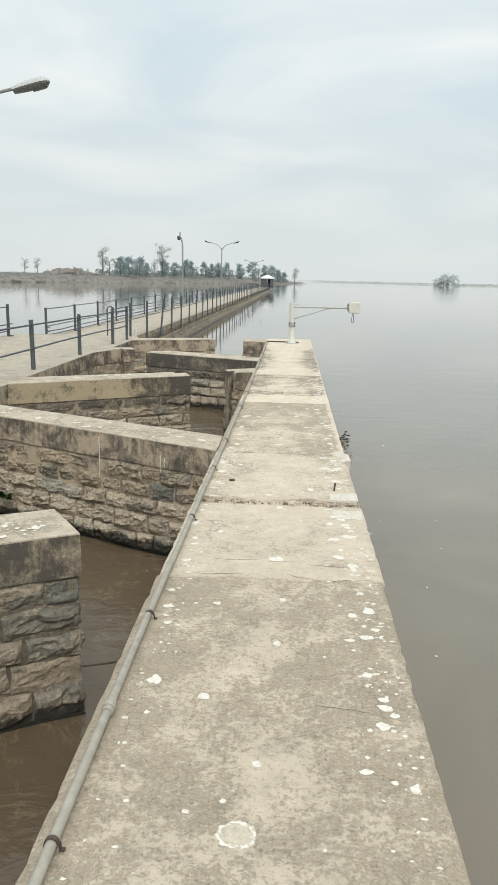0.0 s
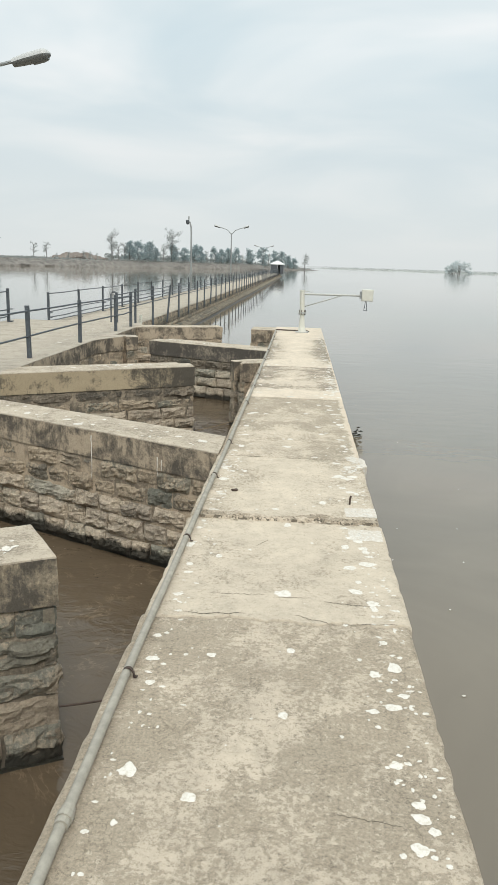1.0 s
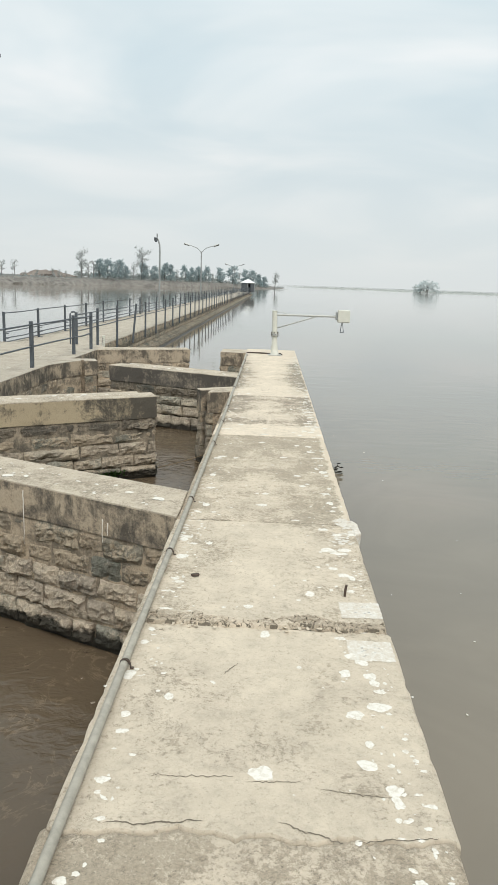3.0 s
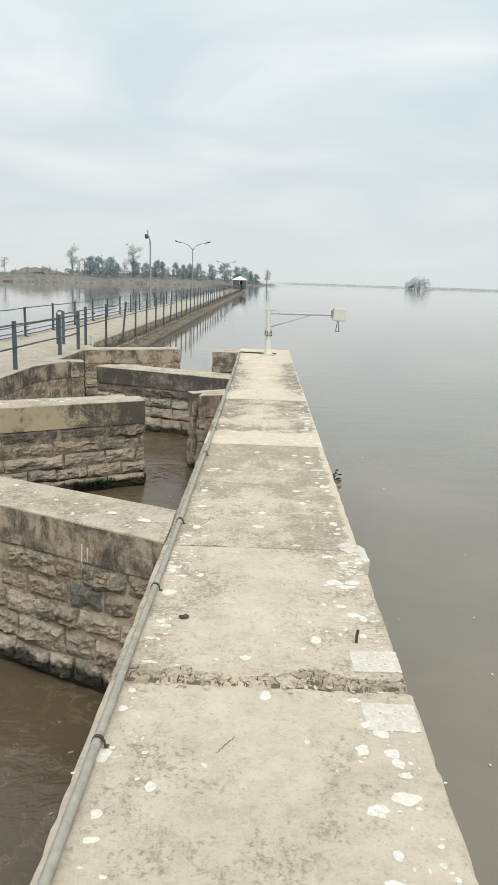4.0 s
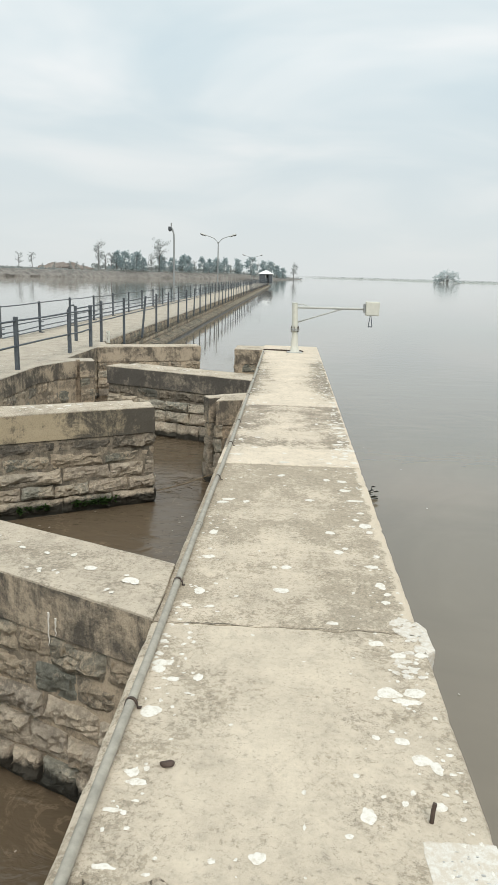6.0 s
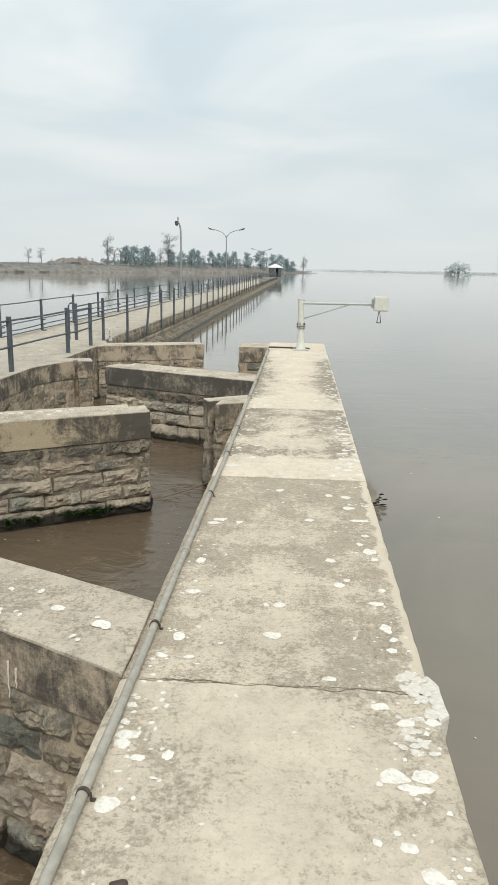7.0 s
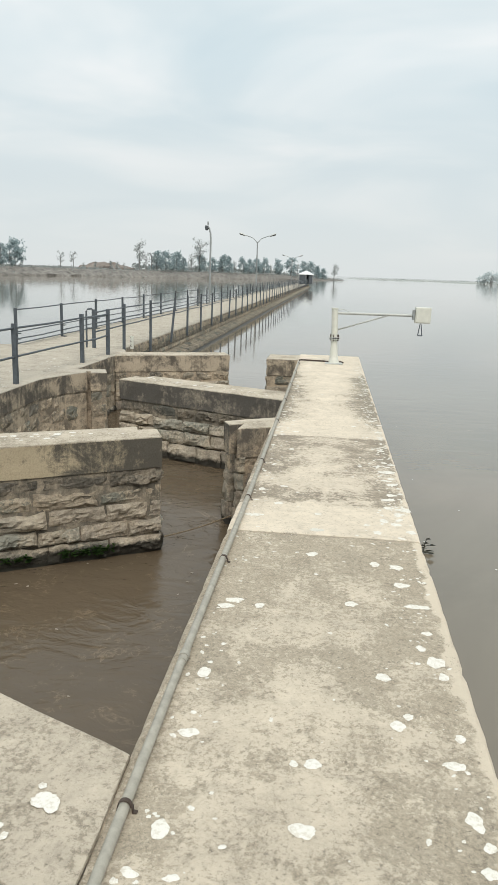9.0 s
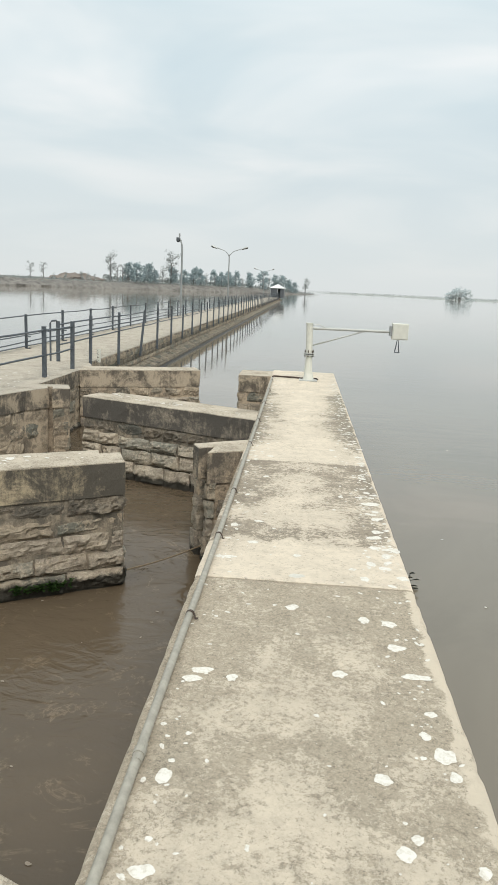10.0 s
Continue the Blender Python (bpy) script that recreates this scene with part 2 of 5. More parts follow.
def foliage(name, a, bcol):
    m, t, b = material(name, 0.8, 0.0, 0.2)
    g = t.nodes.new("ShaderNodeNewGeometry")
    col = mixc(t, g.outputs["Random Per Island"], a, bcol)
    link(t, col, b.inputs["Base Color"])
    tr = t.nodes.new("ShaderNodeBsdfTranslucent")
    link(t, col, tr.inputs["Color"])
    mx = node(t, "ShaderNodeMixShader", Fac=0.55)
    link(t, b.outputs[0], mx.inputs[1])
    link(t, tr.outputs[0], mx.inputs[2])
    link(t, mx.outputs[0], t.nodes["Material Output"].inputs["Surface"])
    return m


PALE = (0.60, 0.522, 0.42)
SMOOTH = concrete("cement_smooth", (0.55, 0.481, 0.385), (0.34, 0.29, 0.222), 0.31, 0.45)
WORN = concrete("cement_worn", (0.55, 0.475, 0.378), (0.325, 0.275, 0.208), 0.62, 0.75, 0.10, 3.4)
HALF = concrete("cement_half_worn", (0.565, 0.494, 0.395), (0.345, 0.294, 0.222), 0.34, 0.5, 0.12)
WORN_MID = concrete("cement_pale_rim", (0.56, 0.487, 0.388), (0.34, 0.29, 0.22), 0.58, 0.7, 0.10, 3.4, [(5.96, -0.01), (6.6, -0.01), (7.4, 0.0), (8.1, 0.02), (8.7, 0.05)], 0.05)
LICHEN_A = concrete("cement_lichened", PALE, (0.235, 0.197, 0.15), 0.43, 0.6, 0.16, 4.2, [(8.7, -0.34), (9.1, -0.20), (9.45, 0.06), (9.8, -0.02), (10.4, 0.03), (11.41, 0.06)], 0.03)
LICHEN_B = concrete("cement_lichen_edges", PALE, (0.22, 0.188, 0.142), 0.38, 0.6, 0.42, 4.2, [(11.41, -0.12), (12.0, -0.10), (12.6, 0.02), (14.2, 0.03)], 0.02)
LICHEN_C = concrete("cement_far_end", PALE, (0.23, 0.20, 0.15), 0.30, 0.6, 0.42, 4.2, [(14.16, 0.02), (15.6, 0.02), (16.3, -0.10), (18.7, -0.14)], 0.02)
COPING = concrete("coping_cement", (0.50, 0.437, 0.35), (0.29, 0.248, 0.19), 0.46, 0.6)
DECKTOP = concrete("deck_cement", (0.43, 0.384, 0.317), (0.29, 0.257, 0.21), 0.40, 0.3)
STAIN = stained("stained_render", (0.405, 0.335, 0.248), (0.07, 0.064, 0.056), 0.53)
STAIN_DARK = stained("blackened_render", (0.29, 0.25, 0.195), (0.065, 0.061, 0.056), 0.70)
STAIN_LIGHT = stained("buff_render", (0.385, 0.322, 0.242), (0.08, 0.07, 0.058), 0.46)
STAIN_B1 = stained("render_black_corner", (0.34, 0.285, 0.205), (0.06, 0.056, 0.05), 0.58, (-2.2, -1.7))
STAIN_B3 = stained("render_buff_black_end", (0.36, 0.30, 0.205), (0.055, 0.052, 0.047), 0.80, (-2.6, -2.1))
STONE = rock("rough_stone", (0.39, 0.325, 0.242), (0.245, 0.225, 0.185), (0.46, 0.378, 0.278))
TIDES = {}


def tide_stone(water, wash=1.0):
    """Washed lower courses, slimy at the waterline."""
    key = (water, wash)
    if key not in TIDES:
        a, b, c = (tuple(v * wash for v in q) for q in ((0.585, 0.505, 0.40), (0.48, 0.42, 0.342), (0.57, 0.483, 0.37)))
        TIDES[key] = rock("washed_stone", a, b, c, water + 0.085)
    return TIDES[key]


STONE_LOW = tide_stone(POOL_B, 0.72)
STONE_BLACK = rock("blackened_stone", (0.20, 0.176, 0.14), (0.12, 0.11, 0.094), (0.28, 0.235, 0.178))
STONE_DARK = rock("dark_stone", (0.20, 0.175, 0.135), (0.13, 0.12, 0.10), (0.28, 0.235, 0.175))
MORTAR = stained("lime_mortar", (0.43, 0.352, 0.26), (0.15, 0.128, 0.10), 0.44)
MORTAR_DARK = stained("blackened_mortar", (0.29, 0.245, 0.185), (0.09, 0.082, 0.068), 0.58)
WET = plain("wet_algae", (0.022, 0.022, 0.017), 0.45, 0, 0.4, 20.0, 0.01)
POOL = murky("pool_water", (0.094, 0.071, 0.047), [(2.2, (1.0, 1.4, 1.0), 0.020, 1.6), (7.0, (1.0, 1.5, 1.0), 0.0055, 1.8), (22.0, (1.0, 1.4, 1.0), 0.0010, 0.8)], 0.6, 0.28)
LAKEW = murky("lake_water", (0.175, 0.149, 0.113), [(1.0, (0.8, 1.35, 1.0), 0.0032, 1.4), (0.5, (0.6, 4.0, 1.0), 0.0018, 1.2)], 1.0)
PIPE = plain("galvanised_conduit", (0.285, 0.268, 0.225), 0.6, 0.0, 0.22, 22.0, 0.001)
RUST = plain("rusty_iron", (0.07, 0.05, 0.04), 0.8, 0.3, 0.4, 40.0)
RAIL = plain("grey_blue_rail_paint", (0.075, 0.088, 0.10), 0.55, 0.2, 0.25, 25.0)
WHITE, wt_, wb_ = material("white_droppings", 0.9, 0.0, 0.2)
link(wt_, mixc(wt_, ramp(wt_, noisy(wt_, place(wt_), 60.0, 8.0, 0.8), [(0.38, (0.0,)), (0.52, (1.0,))]), (0.50, 0.455, 0.385), (0.63, 0.61, 0.56)), wb_.inputs["Base Color"])
PATCH, pt_, pb_ = material("thin_whitewash", 0.9, 0.0, 0.2)
link(pt_, mixc(pt_, ramp(pt_, noisy(pt_, place(pt_), 34.0, 10.0, 0.85), [(0.44, (0.0,)), (0.58, (1.0,))]), (0.48, 0.43, 0.36), (0.575, 0.56, 0.52)), pb_.inputs["Base Color"])
LIME = plain("whitewash", (0.53, 0.51, 0.455), 0.9, 0, 0.16, 45.0, 0.006)
CREAM = plain("cream_enamel", (0.56, 0.56, 0.50), 0.45, 0.0, 0.08, 18.0)
STEEL = plain("weathered_steel", (0.40, 0.41, 0.39), 0.5, 0.1, 0.2, 25.0)
LAMPGREY = plain("lamp_grey", (0.26, 0.275, 0.275), 0.5, 0.1, 0.12, 20.0)
LAMPTOP = plain("lamp_shell", (0.42, 0.43, 0.425), 0.45, 0.0, 0.08, 20.0)
HOUSING = plain("lamp_housing", (0.17, 0.18, 0.18), 0.5, 0.1, 0.12, 20.0)
DARKGLASS = plain("dark_lens", (0.12, 0.13, 0.13), 0.15, 0.0, 0.1, 10.0, 0)
DIRT = plain("bank_earth", (0.165, 0.153, 0.138), 0.95, 0, 0.6, 0.7, 0.25)
EARTH = plain("heaped_earth", (0.17, 0.146, 0.128), 0.95, 0, 0.3, 0.6, 0.2)
SMUDGE = plain("faded_paint_mark", (0.36, 0.36, 0.345), 0.9, 0, 0.3, 60.0, 0)
# dark colour painted in for the shade down in gaps and cracks
GAP = plain("crack_shade", (0.125, 0.106, 0.08), 0.95, 0, 0.35, 60.0, 0.002)
# pale tone puts the haze into the horizon bank's colour
SCRUB = plain("hazed_scrub", (0.27, 0.285, 0.27), 0.95, 0, 0.4, 0.8, 0.08)
BARK = plain("bark", (0.20, 0.20, 0.195), 0.9, 0, 0.2, 3.0)
# far-bank leaves: lighter and bluer than foliage, with haze painted into the colour
LEAF_HAZED = foliage("hazed_dark_foliage", (0.33, 0.405, 0.42), (0.40, 0.47, 0.48))
LEAF_HAZED_PALE = foliage("hazed_pale_foliage", (0.27, 0.295, 0.285), (0.37, 0.395, 0.385))
WEED = foliage("water_weed", (0.03, 0.07, 0.018), (0.06, 0.11, 0.03))
HUTWALL = plain("hut_dark_board", (0.07, 0.08, 0.09), 0.7, 0, 0.2, 3.0)
HUTROOF = plain("hut_roof_sheet", (0.68, 0.70, 0.69), 0.6, 0, 0.08, 2.0)
ROPE = plain("frayed_rope", (0.16, 0.12, 0.075), 0.95, 0, 0.3, 50.0)

# ---- builders ----


def finish(bm, name, mat, smooth=False):
    me = bpy.data.meshes.new(name)
    bmesh.ops.recalc_face_normals(bm, faces=bm.faces)
    if smooth:
        for e in bm.edges:
            e.smooth = e.calc_face_angle(0.0) < 0.7
    bm.to_mesh(me)
    bm.free()
    me.materials.append(mat)
    if smooth:
        for p in me.polygons:
            p.use_smooth = True
    return me


def part(name, bm, mat, parent, label="", smooth=False):
    ob = new(name, finish(bm, name, mat, smooth))
    ob.parent = parent
    if label:
        ob["label"] = label
    return ob


def thing(name, label, category, at=(0, 0, 0), group="", kind=""):
    ob = new(name)
    ob.empty_display_size = 0.2
    ob.location = at
    return tagged(ob, label, category, group, kind)


def add_box(bm, lo, hi, bev=0.0):
    g = bmesh.ops.create_cube(bm, size=1.0, matrix=Matrix.LocRotScale(((Vector(lo) + Vector(hi)) / 2), None, Vector(hi) - Vector(lo)))
    if bev:
        es = list({e for v in g["verts"] for e in v.link_edges})
        bmesh.ops.bevel(bm, geom=es, offset=bev, segments=2, affect="EDGES", profile=0.6)


def boxed(lo, hi, bev=0.0):
    bm = bmesh.new()
    add_box(bm, lo, hi, bev)
    return bm


def add_tube(bm, pts, radius, sides=8, end=None):
    """A tube along points, radius to end tapered, with closed ends."""
    pts = [Vector(p) for p in pts]
    rings = []
    for i, p in enumerate(pts):
        d = (pts[min(i + 1, len(pts) - 1)] - pts[max(i - 1, 0)]).normalized()
        a = d.cross(Vector((0, 0, 1)) if abs(d.z) < 0.9 else Vector((1, 0, 0))).normalized()
        b = d.cross(a)
        r = radius if end is None else radius + (end - radius) * i / (len(pts) - 1)
        rings.append([bm.verts.new(p + r * (math.cos(2 * math.pi * k / sides) * a + math.sin(2 * math.pi * k / sides) * b)) for k in range(sides)])
    for r0, r1 in zip(rings, rings[1:]):
        for k in range(sides):
            bm.faces.new((r0[k], r0[(k + 1) % sides], r1[(k + 1) % sides], r1[k]))
    bm.faces.new(rings[0])
    bm.faces.new(rings[-1])


def tube(pts, radius, sides=8, end=None):
    bm = bmesh.new()
    add_tube(bm, pts, radius, sides, end)
    return bm


def inset(poly, d):
    out, n = [], len(poly)
    for i in range(n):
        p0, p1, p2 = (Vector(poly[j % n]) for j in (i - 1, i, i + 1))
        e0, e1 = (p1 - p0).normalized(), (p2 - p1).normalized()
        n0, n1 = Vector((-e0.y, e0.x)), Vector((-e1.y, e1.x))
        k = 1 + n0.dot(n1)
        out.append(tuple(p1 + (n0 + n1) * d / max(k, 0.2)))
    return out


def prism(poly, z0, z1, bev=0.0, rough=0.0, cut=0.25):
    """Upright prism over a plan drawn counter-clockwise, worn a little."""
    bm = bmesh.new()
    vs = [bm.verts.new((x, y, z0)) for x, y in poly]
    f = bm.faces.new(vs)
    r = bmesh.ops.extrude_face_region(bm, geom=[f])
    bmesh.ops.translate(bm, verts=[v for v in r["geom"] if isinstance(v, bmesh.types.BMVert)], vec=(0, 0, z1 - z0))
    bmesh.ops.recalc_face_normals(bm, faces=bm.faces)
    if bev:
        bmesh.ops.bevel(bm, geom=[e for e in bm.edges if max(v.co.z for v in e.verts) > z1 - 1e-5], offset=bev, segments=2, affect="EDGES", profile=0.6)
    if rough:
        for _ in range(6):
            long = [e for e in bm.edges if e.calc_length() > cut]
            if long:
                bmesh.ops.subdivide_edges(bm, edges=long, cuts=1, use_grid_fill=True)
        bmesh.ops.triangulate(bm, faces=[f for f in bm.faces if len(f.verts) > 4])
        for v in bm.verts:
            n = noise.noise_vector(v.co * 5.0) + 0.6 * noise.noise_vector(v.co * 14.0)
            v.co += Vector((n.x, n.y, n.z * 0.5)) * rough
    return bm


rnd = random.Random(7)


def stone_mesh(w, h, proud, nx, nz, seed):
    """One rough-dressed stone: local x along the wall, z up, -y outwards."""
    bm = bmesh.new()
    off = Vector((seed * 3.71, seed * 1.37, seed * 0.73))
    front = []
    for j in range(nz + 1):
        row = []
        for i in range(nx + 1):
            u, v = i / nx, j / nz
            x, z = (u - 0.5) * w, (v - 0.5) * h
            rim = min(1.0, 5 * min(u, 1 - u) * w / h) * min(1.0, 4.5 * min(v, 1 - v))
            n = noise.noise(Vector((x * 5, z * 12, 0)) + off) * 0.9 + (0.35 - abs(noise.noise(Vector((x * 11, z * 24, 4)) + off))) * 0.9 + noise.noise(Vector((x * 36, z * 48, 2)) + off) * 0.45
            out = proud * (0.35 + 0.65 * rim) * (0.75 + 0.9 * n)
            jx = 0.022 * noise.noise(Vector((z * 9, seed, i * 2.0)))
            jz = 0.024 * noise.noise(Vector((x * 7, seed + 9, j * 2.0)))
            row.append(bm.verts.new((x + jx, -max(out, 0.002), z + jz)))
        front.append(row)
    for j in range(nz):
        for i in range(nx):
            bm.faces.new((front[j][i], front[j][i + 1], front[j + 1][i + 1], front[j + 1][i]))
    ring = front[0] + [r[-1] for r in front[1:]] + front[-1][-2::-1] + [r[0] for r in front[-2:0:-1]]
    back = [bm.verts.new((v.co.x * 0.97, 0.05, v.co.z * 0.95)) for v in ring]
    for i in range(len(ring)):
        k = (i + 1) % len(ring)
        bm.faces.new((ring[k], ring[i], back[i], back[k]))
    return bm


def clad(parent, a, b, levels, mats, prouds, nx=6, nz=4, lengths=(0.2, 0.42), outs=0.0):
    """Courses of stone on the face from a to b, its outside to the right of that way."""
    a, b = Vector(a), Vector(b)
    run = (b - a).length
    d = (b - a).normalized()
    turn = math.atan2(d.y, d.x)
    for k, (z1, z0) in enumerate(zip(levels, levels[1:])):
        out = outs[k] if isinstance(outs, list) else outs
        x = -rnd.uniform(0, 0.15)
        while x < run - 0.02:
            w = rnd.uniform(*lengths)
            s, e = max(x, 0.0), min(x + w, run)
            if run - e < 0.12:
                e = run
            x = e if e == run else x + w
            if e - s < 0.06:
                continue
            c = a + d * (s + e) / 2
            n = Vector((d.y, -d.x))
            me = finish(stone_mesh(e - s - 0.014, z1 - z0 - rnd.uniform(0.006, 0.034), prouds[k] * rnd.uniform(0.5, 1.35) * min(1.0, (e - s) / 0.28), nx, nz, rnd.uniform(0, 90)), "stone", mats[k])
            ob = new("stone", me)
            ob.parent = parent
            ob.matrix_local = pose(c.x + n.x * out, c.y + n.y * out, (z0 + z1) / 2 + rnd.uniform(-0.008, 0.008), 0, rnd.uniform(-1.8, 1.8), math.degrees(turn))


def masonry(name, label, poly, faces, water, cap=0.29, capmat=COPING, side=STAIN, stonemats=None, fine=False, first=None, lengths=(0.2, 0.42), wash=0.75, step=1.0, bed=MORTAR, deep=0.016):
    """A free wall of rough stone under a cement coping. faces: indices of plan edges that are clad."""
    ob = thing(name, label, "wall", (0, 0, 0), "", "structure")
    bottom = water - 0.35
    part("core", prism(inset(poly, deep), bottom, -cap + 0.01, 0.0, 0.012, 0.12), bed, ob, "lime mortar smeared between stones")
    part("coping_side", prism(poly, -cap, -0.011, 0.0, 0.009, 0.10), side, ob, "render blackened by algae runs")
    part("coping", prism(inset(poly, 0.001), -0.012, 0.0, 0.005, 0.004, 0.15), capmat, ob, "worn cement coping")
    wet = prism(inset(poly, -0.004), water - 0.3, water + 0.012, 0.0, 0.02, 0.1)
    part("wet_band", wet, WET, ob, "dark wet band with algae")
    n = len(poly)
    z, levels = -cap, [-cap]
    while z > water + 0.12:
        z -= 0.15 + 0.04 * rnd.random()
        levels.append(z)
    levels[-1] = water - 0.03
    m = len(levels) - 1
    hi, lo, pr = [], [], []
    mats = [(tide_stone(water, wash) if k >= m - 3 else STONE) for k in range(m)]
    if first:
        mats[0] = first
    pr = [(0.036 if k < m - 3 else 0.050) for k in range(m)]
    outs = [-0.030 + step * (0.0, 0.008, 0.018, 0.034)[max(0, k - m + 4)] for k in range(m)]      # footing courses step out
    for i in faces:
        clad(ob, poly[i], poly[(i + 1) % n], levels, mats, pr, 14 if fine else 8, 9 if fine else 5, lengths, outs)
    return ob


# ---- the long wall that is walked on ----
XL, XR, END = -0.675, 0.478, 18.72
wall = tagged(new("wall_main", finish(boxed((XL + 0.065, -9, -2.2), (XR - 0.03, END - 0.03, -0.26)), "wall_main", MORTAR)), "long masonry dividing wall between pools and lake", "wall", "", "structure")


def edge_in(y):
    """How far the pool-side edge draws in along the wall."""
    return min(0.045, max(0.0, y - 3.5) * 0.005)


def slab(y0, y1, z, mat, ends=(0.012, 0.012), groove=0.004, chips=0.005, left=0.0, right=0.0):
    """One cast length of the wall's cement top, with ragged ends and chipped edges."""
    bm = bmesh.new()
    rows = [0.0, 0.008, 0.03] + [k * 0.05 for k in range(2, int((y1 - y0) / 0.05) - 1)] + [y1 - y0 - 0.03, y1 - y0 - 0.008, y1 - y0]
    cols = [0.0, 0.012, 0.035] + [(XR - XL) * k / 56 for k in range(2, 55)] + [XR - XL - 0.035, XR - XL - 0.012, XR - XL]
    nx, ny = len(cols) - 1, len(rows) - 1
    top = []
    for j, dy in enumerate(rows):
        row = []
        for i, dx in enumerate(cols):
            y = y0 + dy
            x = XL + dx - (left if i < 3 else 0.0) + (right if i > nx - 3 else 0.0) + edge_in(y) * (1 - dx / (XR - XL))
            for near, at, size in ((j < 3, y0, ends[0]), (j > ny - 3, y1, ends[1])):
                if near:
                    y += size * (0.7 * noise.noise(Vector((x * 5, round(at, 1), 1))) + 0.7 * noise.noise(Vector((x * 12, round(at, 1), 2))) + 0.35 * noise.noise(Vector((x * 38, round(at, 1), 3))))
            h = z + 0.003 * noise.noise(Vector((x * 3, y * 3, 0))) + 0.0015 * noise.noise(Vector((x * 14, y * 14, 3)))
            if i in (0, 1, nx - 1, nx):
                c = chips * (abs(noise.noise(Vector((i // 2, y * 3.5, 7)))) * 1.2 + max(0, noise.noise(Vector((i // 2 + 3, y * 13, 9))) - 0.15) * 3.0)
                x += c if i < 2 else -c
                h -= 0.010 if i in (0, nx) else 0.001
            if j in (0, ny):
                h -= groove
            row.append(bm.verts.new((x, y, h)))
        top.append(row)
    for j in range(ny):
        for i in range(nx):
            bm.faces.new((top[j][i], top[j][i + 1], top[j + 1][i + 1], top[j + 1][i]))
    ring = top[0] + [r[-1] for r in top[1:]] + top[-1][-2::-1] + [r[0] for r in top[-2:0:-1]]
    low = [bm.verts.new((v.co.x + (0.008 * noise.noise(v.co * 6)), v.co.y, -0.30 + 0.02 * noise.noise(v.co * 4))) for v in ring]
    for i in range(len(ring)):
        k = (i + 1) % len(ring)
        bm.faces.new((ring[k], ring[i], low[i], low[k]))
    return part("slab", bm, mat, wall, "", True)


slab(-8.9, 3.187, 0.0, WORN, (0.0, 0.045), 0.005, 0.007, 0.012)
slab(3.193, 4.475, 0.001, SMOOTH, (0.045, 0.03), 0.010, 0.006, 0.0, 0.012)
slab(4.50, 5.957, 0.004, HALF, (0.02, 0.022), 0.010)
slab(5.965, 8.701, 0.003, WORN_MID, (0.022, 0.006), 0.004)
slab(8.713, 11.405, 0.006, LICHEN_A, (0.004, 0.008), 0.004)
slab(11.41, 14.155, 0.004, LICHEN_B, (0.008, 0.012), 0.002)
slab(14.16, END, 0.004, LICHEN_C, (0.012, 0.0), 0.002)

# crumbled edge along the open crack: loose plates of broken mortar
bm = bmesh.new()
NX, NY = 460, 76
grid, gaps = [], {}
for j in range(NY + 1):
    row = []
    for i in range(NX + 1):
        x = XL + 0.075 + (XR - XL - 0.085) * i / NX
        lip = 4.462 + 0.040 * noise.noise(Vector((x * 5, 1, 4))) + 0.012 * noise.noise(Vector((x * 17, 2, 4)))
        y = lip + 0.165 * j / NY
        reach = 0.10 + 0.05 * noise.noise(Vector((x * 3.1, 5, 0))) + 0.05 * noise.noise(Vector((x * 9.0, 7, 0)))
        q = Vector((x * 17 + 0.7 * noise.noise(Vector((x * 30, y * 30, 0))), y * 27 + 0.7 * noise.noise(Vector((x * 30, y * 30, 5))), 0.0))
        dist, pts = noise.voronoi(q)
        tilt = noise.noise_vector(pts[0] * 3.3)
        plate = min(1.0, (dist[1] - dist[0]) * 8.0)
        rise = 0.013 * plate * (0.75 + 0.6 * tilt.z) + 0.012 * plate * (tilt.x * (q.x - pts[0].x) + tilt.y * (q.y - pts[0].y)) + 0.002 * noise.noise(Vector((x * 90, y * 90, 3)))
        inside = max(0.0, min(1.0, (lip + reach - y) / 0.02)) * min(1.0, j / (4.0 + 9.0 * abs(noise.noise(Vector((x * 21, 3, 8))))))
        row.append(bm.verts.new((x, y, 0.0085 + inside * rise - (1.0 - inside) * 0.014)))
        # low faces between plates and along the lip get the painted gap shade
        gaps[i, j] = (plate < 0.24 and inside > 0.6) or (2 < j < 6 and noise.noise(Vector((x * 13, 1, 9))) > 0.22)
    grid.append(row)
for j, (r0, r1) in enumerate(zip(grid, grid[1:])):
    for k in range(NX):
        f = bm.faces.new((r0[k], r0[k + 1], r1[k + 1], r1[k]))
        f.material_index = 1 if gaps[k, j] or gaps[k + 1, j + 1] else 0
crumbled = part("crumbled_edge", bm, WORN, wall, "crumbled mortar plates along the open joint")
crumbled["kind"] = "stuff"
crumbled.data.materials.append(GAP)
bm = bmesh.new()
for i in range(110):
    x = XL + 0.09 + rnd.random() * (XR - XL - 0.12)
    y = 4.50 + rnd.gauss(0, 0.035)
    r = rnd.uniform(0.003, 0.010)
    g = bmesh.ops.create_icosphere(bm, subdivisions=1, radius=r, matrix=Matrix.LocRotScale((x, y, 0.005 + rnd.uniform(0.0, 0.006)), Euler((rnd.gauss(0, 0.25), rnd.gauss(0, 0.25), rnd.random() * 3)), (1.6, 1.0, 0.35)))
    for v in g["verts"]:
        v.co += Vector((rnd.uniform(-1, 1), rnd.uniform(-1, 1), rnd.uniform(-0.5, 0.5))) * r * 0.25
